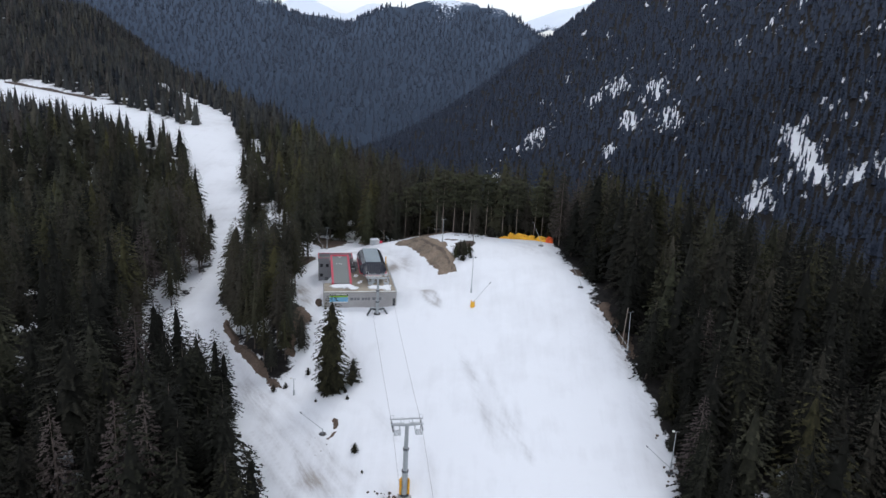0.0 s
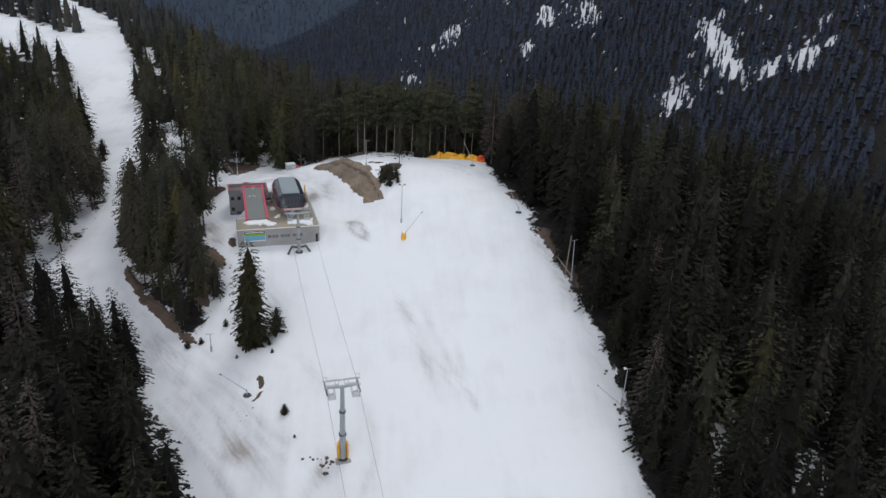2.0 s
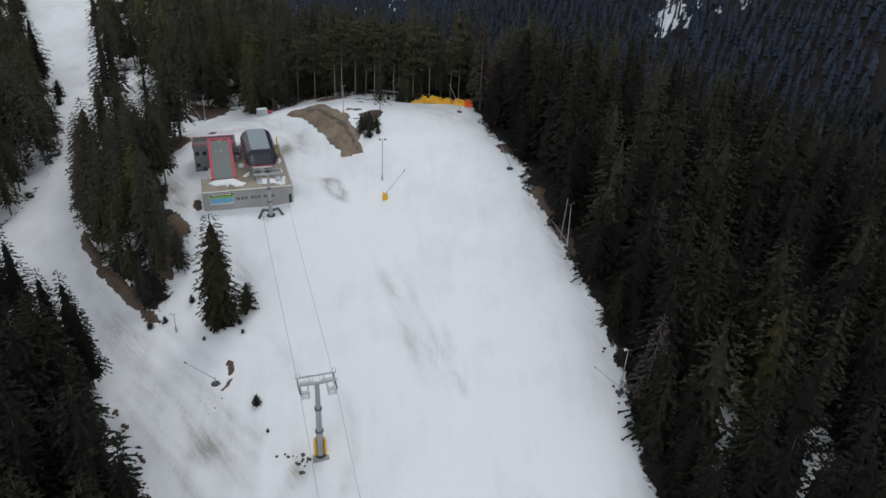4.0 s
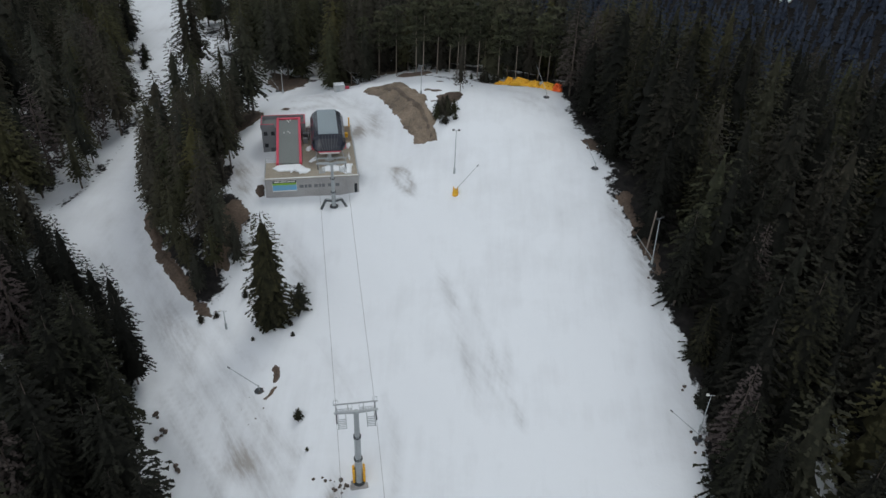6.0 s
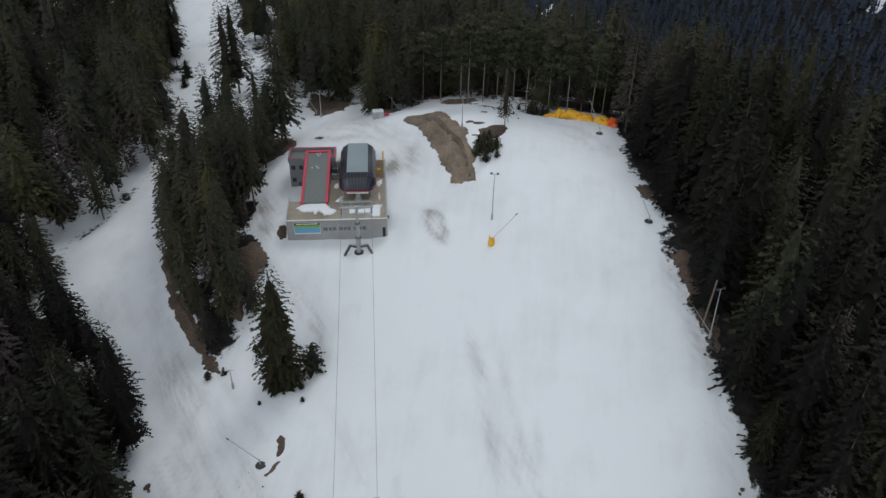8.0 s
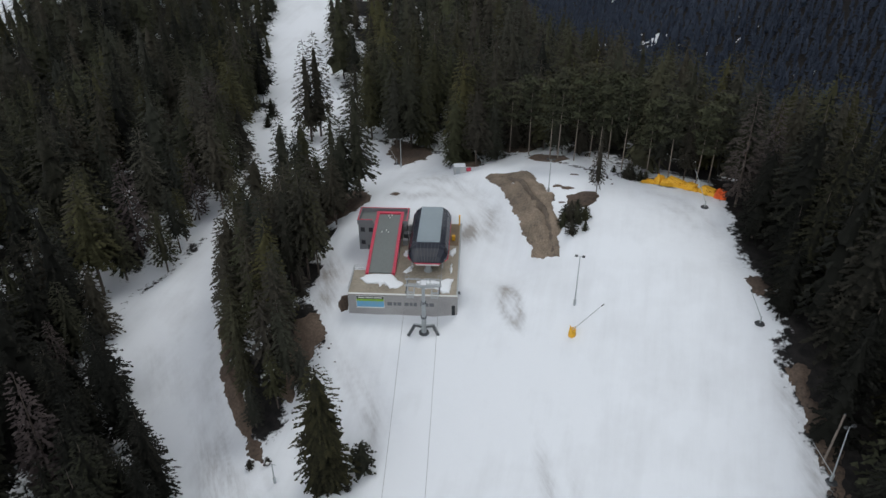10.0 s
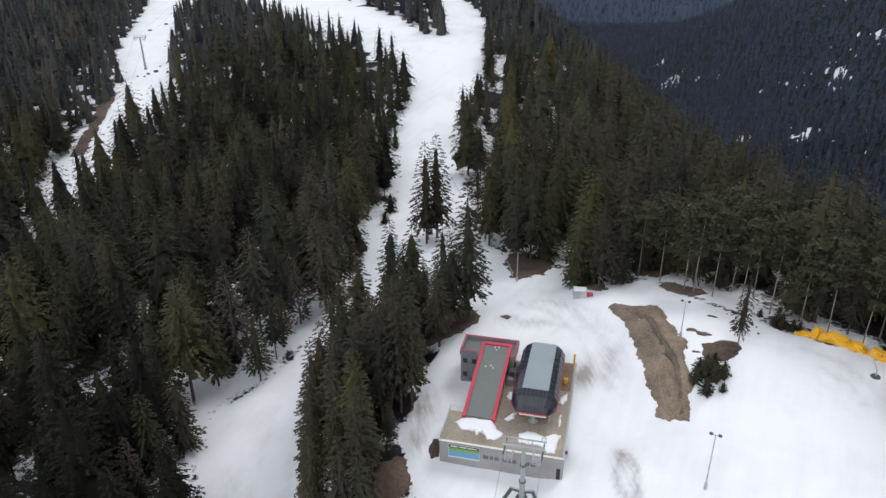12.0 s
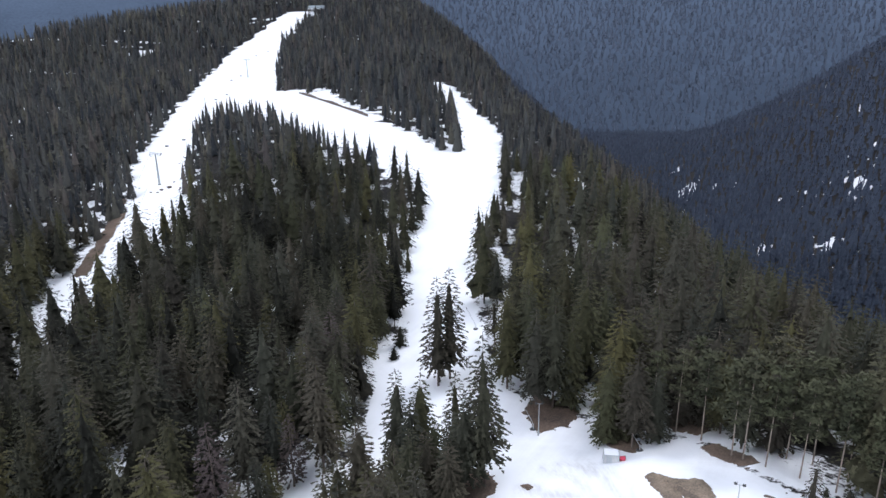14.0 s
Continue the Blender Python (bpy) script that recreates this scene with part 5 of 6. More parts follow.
def red_building():
    t = thing("red_trimmed_building", "grey building with a long sloping red-edged roof", "building", STATION)
    block("wall", (-1.0, 19.0, -3), (8.0, 23.6, 6.25), WALL_GREY, t)
    block("flat_roof", (-0.8, 19.2, 6.255), (7.8, 23.4, 6.32), ROOF_GREY, t)
    for lo, hi in (((-1.15, 18.86, 6.1), (1.7, 19.2, 7.05)), ((7.2, 18.86, 6.1), (8.15, 19.2, 7.05)), ((-1.15, 23.4, 6.1), (8.15, 23.75, 7.05)), ((-1.15, 19.203, 6.1), (-0.8, 23.397, 7.05)), ((7.8, 19.203, 6.1), (8.15, 23.397, 7.05))):
        bm = bmesh.new()
        box(bm, lo, hi, bevel=0.03)
        part("parapet", bm, WALL_GREY, t)
        bm = bmesh.new()
        slim = 0.09
        box(bm, (lo[0] + (slim if hi[0] - lo[0] < 0.5 else 0), lo[1] + (slim if hi[1] - lo[1] < 0.5 else 0), 7.053), (hi[0] - (slim if hi[0] - lo[0] < 0.5 else 0), hi[1] - (slim if hi[1] - lo[1] < 0.5 else 0), 7.12))
        part("coping", bm, RED, t, "red coping strip")
    bm = bmesh.new()
    loft(bm, [[(2.7, y, -3.0), (6.6, y, -3.0), (6.6, y, z - 0.06), (2.7, y, z - 0.06)] for y, z in ((6.3, 4.15), (15.5, 5.85), (18.98, 6.2))])
    part("wall", bm, WALL_GREY, t)
    bm = bmesh.new()
    loft(bm, [[(2.5, y, z), (6.8, y, z), (6.8, y, z + 0.22), (2.5, y, z + 0.22)] for y, z in ((6.0, 4.15), (15.5, 5.85), (21.8, 6.5))])
    roof = part("roof", bm, ROOF_GREY, t, "grey-green sheet roof with seams")
    for x in (2.15, 6.65):
        bm = bmesh.new()
        loft(bm, [[(x, y, z - 0.5), (x + 0.5, y, z - 0.5), (x + 0.5, y, z + 0.42), (x, y, z + 0.42)] for y, z in ((5.6, 4.15), (15.5, 5.85), (22.5, 6.56))])
        part("fascia", bm, RED, t, "broad red roof edge")
    block("fascia", (2.655, 21.85, 6.2), (6.645, 22.5, 6.96), RED, t, "broad red roof edge")
    bm = bmesh.new()
    for k in range(1, 6):
        x = 2.5 + k * 0.7
        loft_pts = [(6.05, 4.37), (15.5, 6.07), (21.78, 6.71)]
        for (ya, za), (yb, zb) in zip(loft_pts, loft_pts[1:]):
            rod(bm, (x, ya, za - 0.006), (x, yb, zb - 0.006), 0.012, n=4)
    part("seam", bm, ROOF_GREY, roof)
    for x, y, z in ((3.7, 16.3, 6.15), (4.5, 16.7, 6.19), (4.9, 16.2, 6.14), (4.4, 21.3, 6.66), (5.0, 21.4, 6.67), (4.7, 20.7, 6.6)):
        bm = bmesh.new()
        rod(bm, (x, y, z - 0.1), (x, y, z + 0.22), 0.14, 0.11, 8)
        part("vent_cap", bm, WHITE, roof, "small white vent cap")
    for x, z0, z1 in ((-0.6, 4.6, 5.4), (0.9, 4.6, 5.4), (-0.6, 1.9, 2.7)):
        w = block("window", (x, 18.93, z0), (x + 0.75, 18.995, z1), GLASS, t, "small dark window")
        block("frame", (x - 0.08, 18.95, z0 - 0.1), (x + 0.83, 18.994, z0 - 0.004), DARKSTEEL, w)
    block("door", (0.6, 18.9, -0.4), (1.6, 18.995, 1.7), DARKSTEEL, t, "dark metal door")
    block("link_roof", (8.16, 19.0, 6.0), (10.2, 21.0, 6.35), WHITE, t, "white roofed link to the terminal", 0.03)
    block("link_wall", (8.16, 19.4, 4.1), (10.1, 20.9, 5.996), WALL_GREY, t)
    bm = bmesh.new()
    rod(bm, (-0.9, 20.5, 6.0), (-0.9, 20.5, 7.2), 0.05)
    rod(bm, (-0.6, 19.6, 6.1), (-0.2, 22.9, 6.1), 0.06)
    part("pipe", bm, GALV, t)
    return t


red_building()


def lift_terminal():
    t = thing("lift_terminal", "dark hooded chairlift terminal with a pale ribbed roof", "lift terminal", STATION)
    cx = 12.65

    def ring(y, half, shrink, z_lo, z_hi):
        s = half * shrink
        return [(cx - s, y, z_lo), (cx - s * 1.03, y, z_lo + 0.38 * (z_hi - z_lo)), (cx - s * 0.86, y, z_lo + 0.78 * (z_hi - z_lo)), (cx - s * 0.6, y, z_hi),
                (cx + s * 0.6, y, z_hi), (cx + s * 0.86, y, z_lo + 0.78 * (z_hi - z_lo)), (cx + s * 1.03, y, z_lo + 0.38 * (z_hi - z_lo)), (cx + s, y, z_lo)]

    bm = bmesh.new()
    loft(bm, [ring(5.75, 3.3, 0.66, 6.62, 6.95), ring(6.15, 3.3, 0.8, 6.6, 7.7), ring(7.1, 3.3, 0.96, 6.6, 8.75), ring(8.1, 3.3, 1.0, 6.6, 9.28), ring(13, 3.3, 1.0, 6.6, 9.28), ring(20.2, 3.3, 1.0, 6.6, 9.28), ring(21.4, 3.3, 0.9, 6.6, 8.7), ring(22.6, 3.3, 0.66, 6.62, 7.3)])
    hood = part("hood", bm, HOOD, t, "glossy dark tinted hood")
    roof = block("roof_sheet", (10.72, 8.15, 9.284), (14.62, 20.3, 9.4), HOOD_TOP, t, "pale blue-grey ribbed roof sheet", 0.02)
    for k in range(30):
        bm = bmesh.new()
        rod(bm, (10.75, 8.4 + k * 0.4, 9.405), (14.59, 8.4 + k * 0.4, 9.405), 0.034, n=5)
        part("rib", bm, HOOD_TOP, roof)
    for s in (-1, 1):
        for k in range(10):
            y = 7.4 + k * 1.4
            bm = bmesh.new()
            rod(bm, (cx + s * 3.42, y, 7.62), (cx + s * 2.86, y, 8.70), 0.03, n=5)
            rod(bm, (cx + s * 2.86, y, 8.70), (cx + s * 2.0, y, 9.30), 0.03, n=5)
            rod(bm, (cx + s * 3.32, y, 6.6), (cx + s * 3.42, y, 7.62), 0.03, n=5)
            part("panel_joint", bm, DARKSTEEL, hood)
        block("trim", (cx + s * 3.36 - 0.08, 7.3, 6.5), (cx + s * 3.36 + 0.08, 20.2, 6.7), RED, t, "thin red trim line")
    for k in range(-3, 4):
        bm = bmesh.new()
        rod(bm, (cx + k * 0.62, 8.08, 9.27), (cx + k * 0.6, 7.1, 8.76), 0.035, n=5)
        rod(bm, (cx + k * 0.6, 7.1, 8.76), (cx + k * 0.5, 6.14, 7.7), 0.035, n=5)
        rod(bm, (cx + k * 0.5, 6.14, 7.7), (cx + k * 0.42, 5.74, 6.95), 0.035, n=5)
        part("panel_joint", bm, DARKSTEEL, hood)
    bm = bmesh.new()
    loft(bm, [[(cx - 2.1, 5.66, 6.5), (cx + 2.1, 5.66, 6.5), (cx + 2.1, 5.74, 6.68), (cx - 2.1, 5.74, 6.68)], [(cx - 2.1, 5.8, 6.5), (cx + 2.1, 5.8, 6.5), (cx + 2.1, 5.82, 6.68), (cx - 2.1, 5.82, 6.68)]])
    part("trim", bm, RED, t, "thin red trim line")
    for s in (-1, 1):
        bm = bmesh.new()
        rod(bm, (cx + s * 2.1, 5.74, 6.59), (cx + s * 3.36, 7.3, 6.6), 0.09, n=6)
        part("trim", bm, RED, t, "thin red trim line")
    block("underside", (cx - 2.0, 5.9, 6.0), (cx + 2.0, 21.5, 6.596), WHITE, t, "pale grey underside of the machinery", 0.05)
    for y in (7.4, 18.6):
        bm = bmesh.new()
        rod(bm, (cx, y, 3.9), (cx, y, 6.0), 0.5, 0.42, 14)
        rod(bm, (cx, y, 4.1), (cx, y, 4.3), 0.75, 0.7, 14)
        part("column", bm, GALV, t, smooth=False)
    bm = bmesh.new()
    for s in (-1, 1):
        rod(bm, (cx + s * 2.55, 4.6, 6.5), (cx + s * 2.55, 20.5, 6.5), 0.09, n=6)
    part("guide_rail", bm, GALV, t)
    bm = bmesh.new()
    rod(bm, (cx, 19.4, 5.7), (cx, 19.4, 5.95), 2.5, 2.5, 28)
    part("bullwheel", bm, DARKSTEEL, t)
    bm = bmesh.new()
    prev = None
    for k in range(9):
        a = radians(k * 20 - 10)
        p = (cx - 3.3 - 0.7 * math.sin(a), 15.3, 6.5 + 2.2 * math.cos(a) * 0.9)
        if prev:
            rod(bm, prev, p, 0.05, n=6)
        prev = p
    part("cable_arc", bm, GALV, t)
    return t


lift_terminal()
for x, y, w, d, h, mt, lab in ((8.0, 15.5, 0.9, 0.7, 1.1, WALL_GREY, "small grey machine beside the terminal"), (16.6, 17.5, 0.6, 0.5, 1.0, YELLOW, "small yellow machine beside the terminal"), (8.3, 17.2, 1.4, 1.0, 1.5, DARKSTEEL, "dark machinery cabinet beside the terminal")):
    t = thing("machine_cabinet", lab, "machine", STATION @ pose(x, y, 4.1))
    block("body", (-w / 2, -d / 2, 0), (w / 2, d / 2, h * 0.85), mt, t, bevel=0.04)
    block("lid", (-w / 2 - 0.03, -d / 2 - 0.03, h * 0.853), (w / 2 + 0.03, d / 2 + 0.03, h), mt, t, bevel=0.02)


# ---- chairlift towers ----
def lift_tower(x, y, top, pads, beams, turn=11.3, half=2.55, label="grey tubular chairlift tower with a crossarm and sheaves", far=False, slim=1.0):
    z0 = ground_z(x, y)
    h = top - z0
    t = thing("lift_tower", label, "lift tower", pose(x, y, z0, 0, 0, turn), "lift towers")
    bm = bmesh.new()
    levels = [(-1.0, 0.56), (0.35 * h, 0.5), (0.35 * h, 0.45), (0.66 * h, 0.42), (0.66 * h, 0.37), (h, 0.33)]
    for (a, ra), (b, rb) in zip(levels[::2], levels[1::2]):
        rod(bm, (0, 0, a), (0, 0, b), ra * slim, rb * slim, 16)
    part("column", bm, GALV, t)
    for zc, r in ((0.35 * h, 0.62), (0.66 * h, 0.54)):
        bm = bmesh.new()
        rod(bm, (0, 0, zc - 0.16), (0, 0, zc + 0.16), r * slim, r * slim, 16)
        part("collar", bm, DARKSTEEL if not far else GALV, t, "bolted flange collar")
    bm = bmesh.new()
    rod(bm, (0, 0, 0.02), (0, 0, 0.3), 0.85, 0.8, 16)
    part("foot", bm, DARKSTEEL, t)
    bm = bmesh.new()
    loft(bm, [[(x, -0.24, h - d), (x, 0.04, h - d), (x, 0.04, h + 0.14), (x, -0.24, h + 0.14)] for x, d in ((-half - 0.3, 0.02), (-half, 0.04), (-0.3, 0.24), (0.3, 0.24), (half, 0.04), (half + 0.3, 0.02))])
    part("crossarm", bm, GALV, t)
    bm = bmesh.new()
    box(bm, (-half - 0.35, 0.78, h + 0.5), (half + 0.35, 0.92, h + 0.66), bevel=0.02)
    for s in (-1, -0.4, 0.4, 1):
        rod(bm, (s * half, -0.1, h + 0.15), (s * half, 0.85, h + 0.6), 0.06)
    for s in (-1, 1):
        for e in (-0.28, 0.28):
            rod(bm, (s * half + e, 0.85, h + 0.6), (s * half + e, 0.85, h + 1.35), 0.035, n=6)
        rod(bm, (s * half - 0.28, 0.85, h + 1.35), (s * half + 0.28, 0.85, h + 1.35), 0.035, n=6)
    part("lifting_frame", bm, GALV, t)
    if not far:
        for s in (-1, 1):
            bm = bmesh.new()
            for q in (0.25, 0.5):
                rod(bm, (s * 0.45, q, h + 0.05), (s * (half - 0.1), q, h + 0.05), 0.045, n=6)
            for k in range(6):
                rod(bm, (s * (0.5 + k * 0.38), 0.06, h + 0.05), (s * (0.5 + k * 0.38), 0.6, h + 0.05), 0.03, n=5)
            rod(bm, (s * 0.45, 0.6, h + 0.05), (s * 0.45, 0.6, h + 0.95), 0.03, n=6)
            rod(bm, (s * 0.45, 0.6, h + 0.95), (s * (half - 0.1), 0.6, h + 0.95), 0.03, n=6)
            part("walkway", bm, GALV, t, "slatted catwalk with a thin handrail")
    for s in (-1, 1):
        bm = bmesh.new()
        box(bm, (s * half - 0.09, -1.5, h - 0.5), (s * half + 0.09, 1.5, h - 0.34))
        rod(bm, (s * half, 0, h - 0.4), (s * half, 0, h + 0.1), 0.09)
        train = part("sheave_beam", bm, DARKSTEEL, t)
        for k in range(6):
            bm = bmesh.new()
            rod(bm, (s * half - 0.07, -1.4 + k * 0.56, h - 0.25), (s * half + 0.07, -1.4 + k * 0.56, h - 0.25), 0.22, 0.22, 12)
            part("sheave", bm, DARKSTEEL, train)
        bm = bmesh.new()
        xi, out = s * (half - 0.7), -2.0
        for k in range(6):
            rod(bm, (xi - 0.5, -0.35 - k * 0.31, h - 0.95), (xi + 0.5, -0.35 - k * 0.31, h - 0.95), 0.055, n=6)
        for e in (-0.5, 0.5):
            rod(bm, (xi + e, -0.2, h - 0.95), (xi + e, out, h - 0.95), 0.06, n=6)
            rod(bm, (xi + e, -0.2, h - 0.95), (xi + e, -0.1, h), 0.06, n=6)
            rod(bm, (xi + e, out, h - 0.95), (xi + e, out, h + 0.1), 0.045, n=6)
            rod(bm, (xi + e, out, h + 0.1), (xi + e, -0.2, h + 0.1), 0.045, n=6)
        rod(bm, (xi - 0.5, out, h + 0.1), (xi + 0.5, out, h + 0.1), 0.045, n=6)
        part("work_platform", bm, GALV, t, "small slatted work platform")
    bm = bmesh.new()
    for k in range(int(h / 0.45) - 2):
        rod(bm, (-0.2, -0.62, 1.0 + k * 0.45), (0.2, -0.62, 1.0 + k * 0.45), 0.025, n=5)
    for e in (-0.2, 0.2):
        rod(bm, (e, -0.66, 0.9), (e, -0.5, h - 0.3), 0.03, n=5)
    part("ladder", bm, GALV, t)
    if pads:
        for s in (-1, 1):
            bm = bmesh.new()
            box(bm, (s * 0.72 - 0.16, -0.5, 0.25), (s * 0.72 + 0.16, 0.55, 3.2), bevel=0.12)
            part("pad", bm, YELLOW, t, "yellow padded mat")
        bm = bmesh.new()
        box(bm, (-0.55, 0.6, 0.25), (0.55, 0.9, 3.2), bevel=0.12)
        part("pad", bm, YELLOW, t, "yellow padded mat")
        bm = bmesh.new()
        box(bm, (-1.3, -1.15, -0.6), (1.3, 1.0, 0.02), bevel=0.12)
        part("plinth", bm, CONCRETE, t, "concrete footing")
    if beams:
        for s in (-1, 1):
            bm = bmesh.new()
            rod(bm, (s * 0.3, 0.1, 1.25), (s * 1.5, 0.15, 1.45), 0.33, 0.31, 4)
            rod(bm, (s * 1.45, 0.2, 1.5), (s * 2.5, -0.9, 0.05), 0.33, 0.3, 4)
            beam = part("beam", bm, DARKSTEEL, t, "bent steel support beam")
            bm = bmesh.new()
            rod(bm, (s * 0.35, 0.1, 1.52), (s * 1.52, 0.15, 1.72), 0.16, 0.16, 4)
            rod(bm, (s * 1.55, 0.2, 1.7), (s * 2.5, -0.8, 0.36), 0.16, 0.15, 4)
            part("top_plate", bm, GALV, beam, "paler strip along the top of the beam")
    return t


lift_tower(-4.75, 110.4, 0.75, True, False)
lift_tower(-15.7, 163.75, 9.1, False, True, slim=0.76)
lift_tower(-275, 352, 13.0, False, False, 35, far=True)
lift_tower(-447, 619, 35.0, False, False, 35, far=True)


def rope(points, label, radius=0.024):
    bm = bmesh.new()
    for a, b in zip(points, points[1:]):
        rod(bm, a, b, radius, n=5)
    t = thing("haul_rope", label, "cable", Matrix(), "haul ropes")
    part("cable", bm, CABLE, t)


def span(a, b, sag, n=14):
    a, b = Vector(a), Vector(b)
    return [a.lerp(b, k / n) - Vector((0, 0, sag * 4 * (k / n) * (1 - k / n))) for k in range(n + 1)]


def along(x, y, z, s, turn=11.3, half=2.55):
    return (x + s * half * math.cos(radians(turn)), y + s * half * math.sin(radians(turn)), z)


for s in (-1, 1):
    foot = along(17.0, 0.0, -27.5, s)
    t1, t2, t3 = along(-4.75, 110.4, 0.55, s), along(-15.7, 163.75, 8.95, s), along(-17.8, 173.4, 6.6, s)
    rope(span(foot, t1, 3.0, 20)[:-1] + span(t1, t2, 0.7)[:-1] + span(t2, t3, 0.05, 4), "grey steel haul rope of the chairlift")
    f0, f1, f2, f3 = along(-170, 214, -12, s, 35), along(-275, 352, 12.8, s, 35), along(-447, 619, 34.8, s, 35), along(-596, 930, 76, s, 28)
    rope(span(f0, f1, 2.0)[:-1] + span(f1, f2, 5.0)[:-1] + span(f2, f3, 5.0), "grey steel haul rope of the far chairlift", 0.03)


def chair(p, turn):
    t = thing("lift_chair", "empty chairlift seat hanging from the rope", "lift chair", pose(*p, 0, 0, turn), "far lift chairs")
    bm = bmesh.new()
    rod(bm, (0, 0, 0.05), (0, 0.15, -1.9), 0.05)
    part("hanger", bm, GALV, t)
    bm = bmesh.new()
    box(bm, (-1.0, -0.25, -2.5), (1.0, 0.35, -2.38), bevel=0.03)
    part("seat", bm, DARKSTEEL, t)
    bm = bmesh.new()
    box(bm, (-1.0, 0.36, -2.4), (1.0, 0.44, -1.85), bevel=0.03)
    part("backrest", bm, DARKSTEEL, t)


for s in (-1, 1):
    seg = span(along(-275, 352, 12.7, s, 35), along(-447, 619, 34.6, s, 35), 5.0, 40)
    for k in range(4 + 2 * (s > 0), 40, 9):
        chair(seg[k], 35)
    seg = span(along(-447, 619, 34.6, s, 35), along(-596, 930, 75.8, s, 28), 5.0, 40)
    for k in range(5 + 3 * (s > 0), 40, 11):
        chair(seg[k], 28)

# summit station
zt = ground_z(-597, 934)
top = thing("summit_station", "small grey lift station on the wooded summit", "building", pose(-597, 936, zt, 0, 0, 28))
for x in (-6, 6):
    for y in (0, 10):
        bm = bmesh.new()
        rod(bm, (x, y, -2), (x, y, 8), 0.5, 0.4)
        part("post", bm, GALV, top)
block("roof", (-10, -2, 8), (10, 12, 11), HOOD_TOP, top, bevel=0.4)
block("crossarm", (-11, -3.5, 6.5), (11, -2.5, 7.5), GALV, top)


# ---- poles and snow lances ----
def light_pole(x, y, h, turn=0.0, heads=2, lean=0.0):
    t = thing("light_pole", "slim grey steel floodlight pole standing in the snow", "light pole", pose(x, y, ground_z(x, y), lean, 0, turn), "floodlight poles")
    bm = bmesh.new()
    rod(bm, (0, 0, -0.8), (0, 0, h), 0.11, 0.06, 8)
    part("pole", bm, GALV, t)
    bm = bmesh.new()
    rod(bm, (0, 0, 0.0), (0, 0, 1.1), 0.2, 0.2, 8)
    part("base_sleeve", bm, GALV, t)
    bm = bmesh.new()
    rod(bm, (-0.6, 0, h - 0.05), (0.6, 0, h - 0.05), 0.04, n=6)
    part("bracket", bm, GALV, t)
    for s in ((-0.55, 0.55, 0.0)[:heads]):
        bm = bmesh.new()
        box(bm, (s - 0.22, -0.3, h - 0.02), (s + 0.22, 0.1, h + 0.22), bevel=0.04)
        part("floodlight", bm, WHITE if heads < 2 else DARKSTEEL, t)
    return t


light_pole(7.1, 171.4, 9.2, 0)
light_pole(-38.9, 226.5, 7.2, 20)
light_pole(-1, 199.2, 7.0, 0)
light_pole(-30.2, 137, 3.8, 0, 1)
light_pole(41.2, 146.4, 9.0, 30, lean=-3)
light_pole(45.0, 120.0, 7.6, 0, 1)


def wood_pole(x, y, h):
    t = thing("wooden_pole", "old grey wooden pole at the edge of the wood", "pole", pose(x, y, ground_z(x, y), 0, 2, 0))
    bm = bmesh.new()
    rod(bm, (0, 0, -0.8), (0, 0, h), 0.17, 0.13, 8)
    part("shaft", bm, PINE_BARK, t)
    bm = bmesh.new()
    rod(bm, (0, 0, h), (0, 0, h + 0.06), 0.15, 0.1, 8)
    part("cap", bm, DARKSTEEL, t)


wood_pole(40.4, 148.4, 8.6)


def snow_lance(x, y, tip, padded=False):
    t = thing("snow_lance", "yellow-padded snow lance leaning over the piste" if padded else "thin grey snow lance leaning from a small base", "snow gun", pose(x, y, ground_z(x, y)), "snow lances")
    bm = bmesh.new()
    rod(bm, (0, 0, 1.0), tip, 0.065, 0.045, 8)
    lance = part("lance", bm, GALV, t)
    bm = bmesh.new()
    e = Vector(tip)
    d = (e - Vector((0, 0, 1.0))).normalized()
    rod(bm, e, e + d * 0.45, 0.11, 0.08, 8)
    part("nozzle", bm, DARKSTEEL, lance)
    bm = bmesh.new()
    rod(bm, (0, 0, -0.5), (0, 0, 1.25), 0.09, 0.09, 8)
    part("post", bm, GALV, t)
    bm = bmesh.new()
    if padded:
        rod(bm, (0, 0, -0.3), (0, 0, 1.15), 0.62, 0.5, 12)
        part("pad", bm, YELLOW, t, "yellow padded cover")
        for s in (-1, 1):
            bm = bmesh.new()
            rod(bm, (s * 0.3, 0.1, 1.1), (s * 0.42, 0.1, 1.7), 0.16, 0.06, 6)
            part("pad_corner", bm, YELLOW, t)
    else:
        rod(bm, (0, 0, 0.0), (0, 0, 0.18), 0.75, 0.6, 12)
        part("base", bm, DARKSTEEL, t)
    return t


snow_lance(7.43, 165.8, (3.8, 0.2, 6.1), True)
snow_lance(33.6, 167.5, (-1.8, 1.5, 4.2))
snow_lance(27.2, 199, (-2.6, 1.2, 6.4))
snow_lance(-21.8, 124.2, (-4.2, 0.6, 3.9))
snow_lance(44.5, 119.0, (-4.4, 0.8, 4.6))
snow_lance(41.3, 146.4, (-3.2, 1.0, 5.0))
snow_lance(-40.8, 229, (-2.0, 1.2, 3.2))
snow_lance(-18.5, 222.6, (-3.4, 2.4, 3.6))
snow_lance(-72.2, 271, (-3.6, 2.2, 4.4))

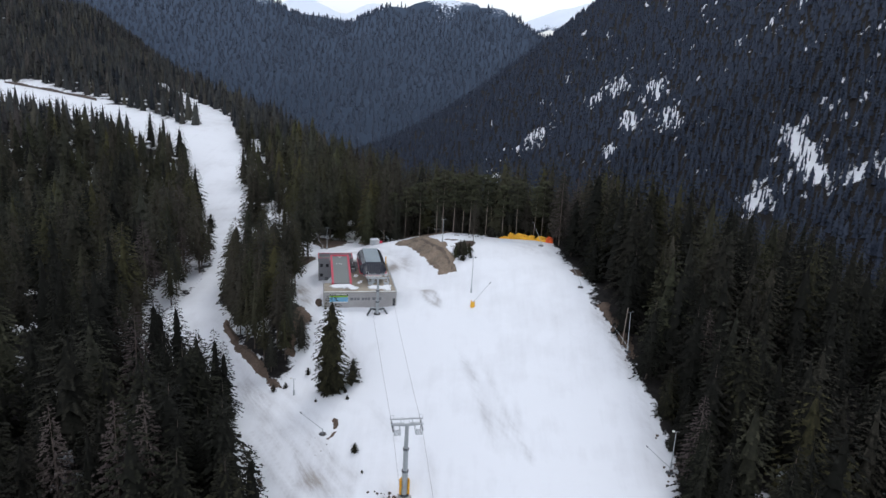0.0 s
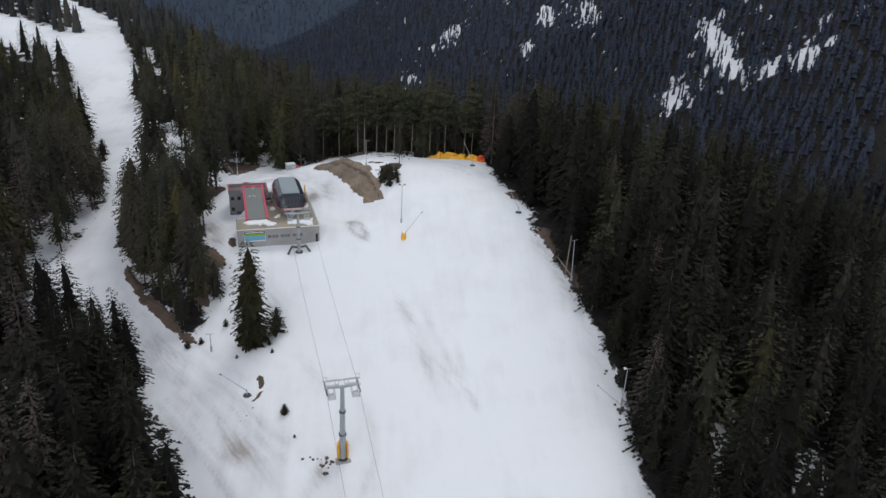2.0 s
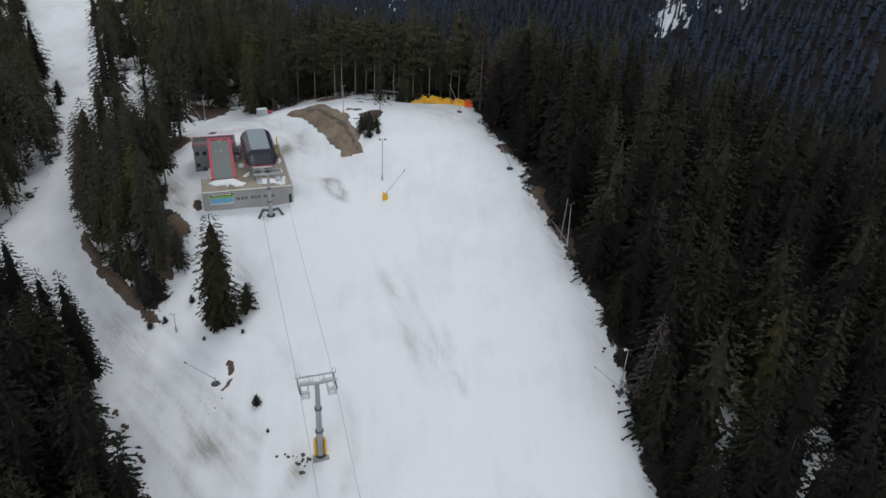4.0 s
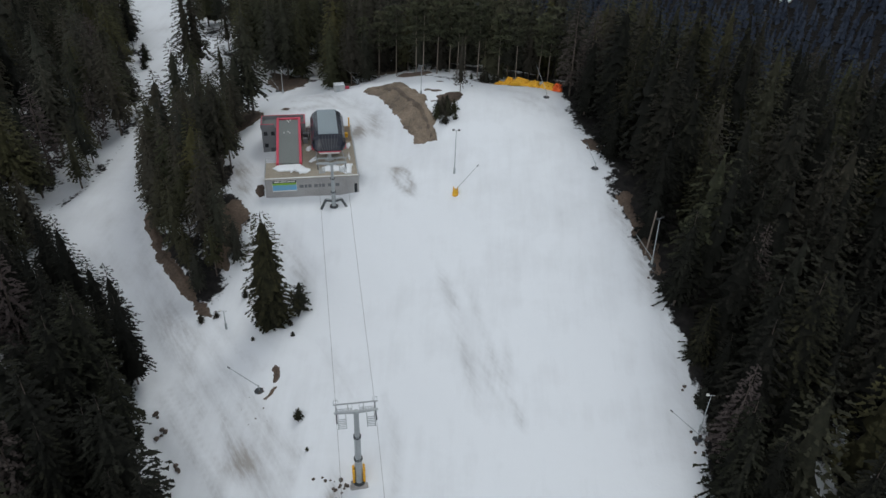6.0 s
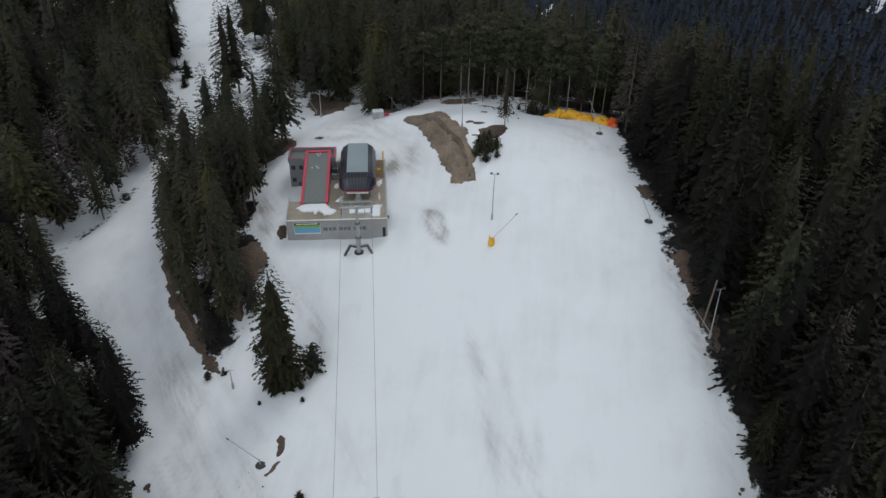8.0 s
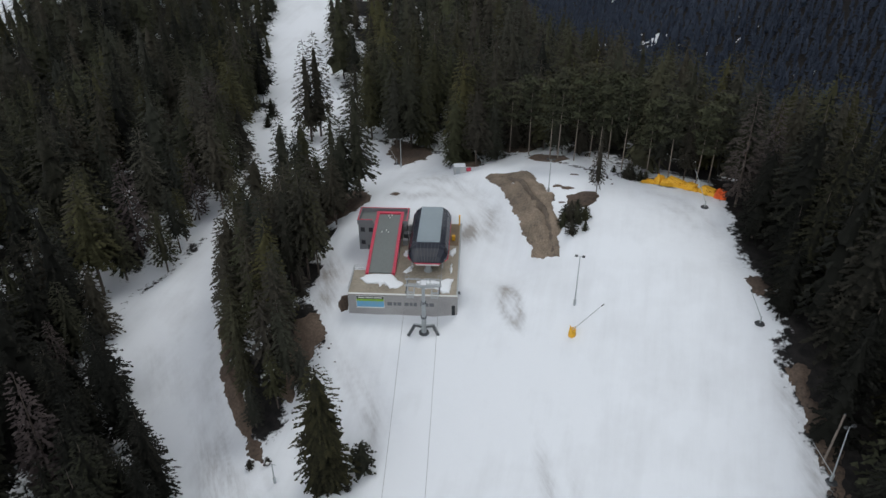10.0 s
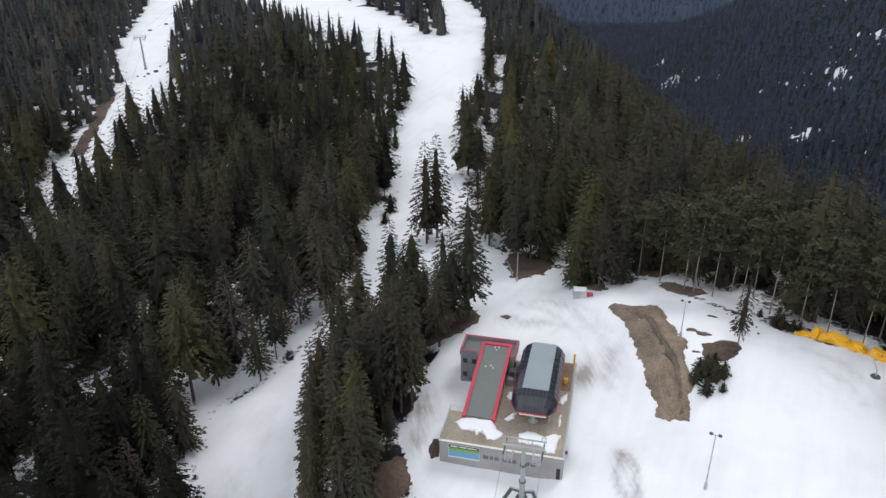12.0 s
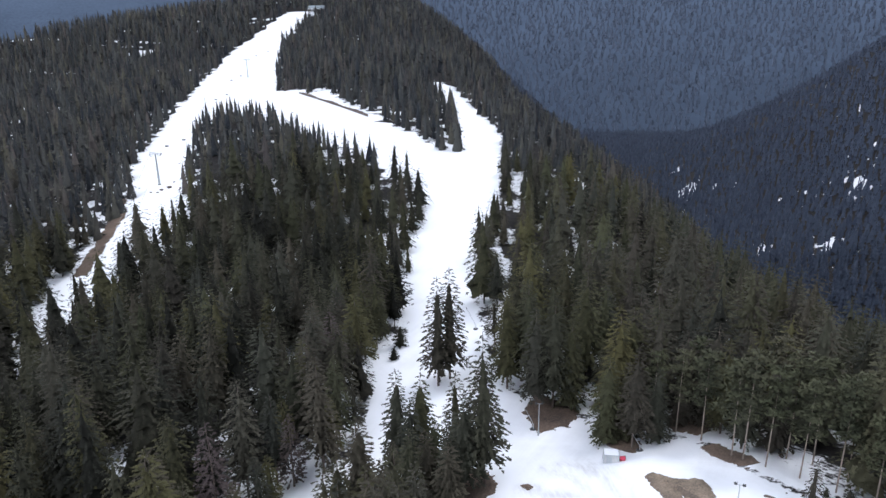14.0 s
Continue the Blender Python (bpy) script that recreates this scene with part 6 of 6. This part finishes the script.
# ---- crash mats, hut and rubble ----
def tarp_rings(g, length, width, h):
    """Rings of a sagging, folded heap, end to end."""
    rings = []
    p, q = g.uniform(0, 6), g.uniform(0, 6)
    for i in range(17):
        u = i / 8 - 1
        top = h * (1 - abs(u) ** 5) ** 0.5 * (0.82 + 0.18 * math.sin(4.3 * u + p) + 0.12 * math.sin(11 * u + q)) + 0.12
        wide = 0.5 * width * (0.9 + 0.12 * math.sin(5 * u + q)) * (1 - 0.25 * abs(u) ** 4)
        ring = []
        for k in range(11):
            a = math.pi * k / 10
            fold = 1 + 0.08 * math.sin(9 * a + 3 * u + p) + g.uniform(-0.05, 0.05)
            ring.append((0.5 * length * u + g.uniform(-0.05, 0.05), wide * math.copysign(abs(math.cos(a)) ** 0.6, math.cos(a)) * fold, top * math.sin(a) ** 0.5 * fold if 0 < k < 10 else -0.25))
        rings.append(ring)
    return rings


g_mat = random.Random(31)
for x, y, length, width, h, turn, mt in ((17.8, 208.5, 3.8, 1.3, 0.6, 8, YELLOW), (19.4, 208.6, 2.0, 1.6, 1.7, 20, YELLOW), (22.0, 207.6, 5.0, 2.0, 1.55, -12, YELLOW), (25.0, 206.3, 3.2, 1.9, 1.3, -32, YELLOW), (28.0, 205.0, 3.6, 1.9, 1.35, -28, YELLOW), (30.2, 203.8, 2.2, 1.9, 1.6, -15, ORANGE)):
    t = thing("crash_mat", "orange-red padded crash mat heaped on the snow" if mt == ORANGE else "yellow padded crash mats heaped and folded on the snow", "crash mat", pose(x, y, ground_z(x, y) - 0.05, 0, 0, turn), "crash mats")
    bm = bmesh.new()
    loft(bm, tarp_rings(g_mat, length, width, h))
    part("cushion", bm, mt, t)
    bm = bmesh.new()
    box(bm, (-0.32 * length, -0.28 * width, -0.12), (0.3 * length, 0.3 * width, 0.14), pose(0.08 * length, 0, h * 0.95, g_mat.uniform(-12, 12), g_mat.uniform(-8, 8), g_mat.uniform(-25, 25)), 0.07)
    part("fold", bm, mt, t)

hut = thing("site_hut", "small white metal hut with snow on its roof", "hut", pose(-22.3, 216.8, ground_z(-22.3, 216.8), 0, 0, 18))
block("body", (-1.25, -0.9, -0.2), (1.25, 0.9, 1.55), PALE_SHEET, hut, bevel=0.03)
for x in (-1.25, 1.25):
    for y in (-0.9, 0.9):
        block("corner_post", (x - 0.07, y - 0.07, -0.2), (x + 0.07, y + 0.07, 1.58), GALV, hut)
block("roof", (-1.35, -1.0, 1.585), (1.35, 1.0, 1.68), GALV, hut)
block("snow_layer", (-1.25, -0.92, 1.684), (1.25, 0.92, 1.82), SNOW, hut, "layer of snow", 0.06)
block("door", (-0.9, -0.94, 0.0), (0.1, -0.905, 1.45), GALV, hut)
barrel = thing("red_barrel", "dark red drum lying beside the white hut", "drum", pose(-20.4, 217.2, ground_z(-20.4, 217.2) + 0.42, 0, 90, 30))
bm = bmesh.new()
rod(bm, (0, 0, -0.45), (0, 0, 0.45), 0.4, 0.4, 14)
part("drum", bm, RED, barrel)
bm = bmesh.new()
rod(bm, (0, 0, 0.45), (0, 0, 0.5), 0.43, 0.43, 14)
part("rim", bm, DARKSTEEL, barrel)

STONE = mat("dark_rubble", (0.10, 0.075, 0.06), 0.9, vary=0.4, scale=3, bump=0.5, second=(0.05, 0.04, 0.035))


def rubble(x, y, n, spread, big, seed):
    g = random.Random(seed)
    for i in range(n):
        px, py = x + g.gauss(0, spread), y + g.gauss(0, spread)
        r = big * g.uniform(0.35, 1.0)
        bm = bmesh.new()
        bmesh.ops.create_icosphere(bm, subdivisions=1, radius=r)
        for v in bm.verts:
            v.co *= g.uniform(0.7, 1.25)
            v.co.z *= 0.7
        ob = part("rock", bm, STONE)
        ob.matrix_world = pose(px, py, ground_z(px, py) + 0.1 * r, 0, 0, g.uniform(0, 360))
        tagged(ob, "dark broken rock showing through the snow", "rock", "rocks in the snow")


rubble(-7.6, 108.6, 14, 0.8, 0.42, 1)
rubble(-9.4, 110.6, 5, 0.5, 0.3, 2)
rubble(-29.6, 157.3, 6, 0.8, 0.26, 3)
rubble(-21.9, 124.4, 5, 0.4, 0.35, 4)
rubble(44.6, 118.4, 6, 0.8, 0.4, 6)
rubble(41.8, 145.6, 6, 0.8, 0.4, 7)
rubble(-271, 346, 6, 4.0, 1.6, 8)
rubble(-1, 196, 5, 1.2, 0.3, 9)
rubble(9.5, 206, 6, 3.0, 0.35, 10)
rubble(45.6, 126, 6, 1.5, 0.4, 11)
rubble(-34, 139.6, 6, 0.7, 0.4, 12)
rubble(-36, 118.6, 4, 0.45, 0.6, 13)
rubble(-34.3, 116, 4, 0.4, 0.6, 14)
rubble(-31, 111.6, 3, 0.35, 0.5, 15)
rubble(-33.1, 109.2, 4, 0.5, 0.5, 16)
rubble(-18.3, 119.5, 6, 1.6, 0.16, 17)

# dark timber retaining wall along the far traverse
n = 18
for k in range(n):
    x, y = -238 - 100 * k / n, 481 + 66 * k / n
    t = thing("snow_fence", "dark timber retaining fence along the far traverse", "fence", pose(x, y, ground_z(x, y), 0, 0, -33.5), "retaining fence")
    block("panel", (-3.3, -0.3, -1), (3.3, 0.1, 1.5 + 0.4 * math.sin(k)), BARK, t)
    block("post", (-3.5, -0.45, -1), (-3.1, -0.31, 1.9), BARK, t)
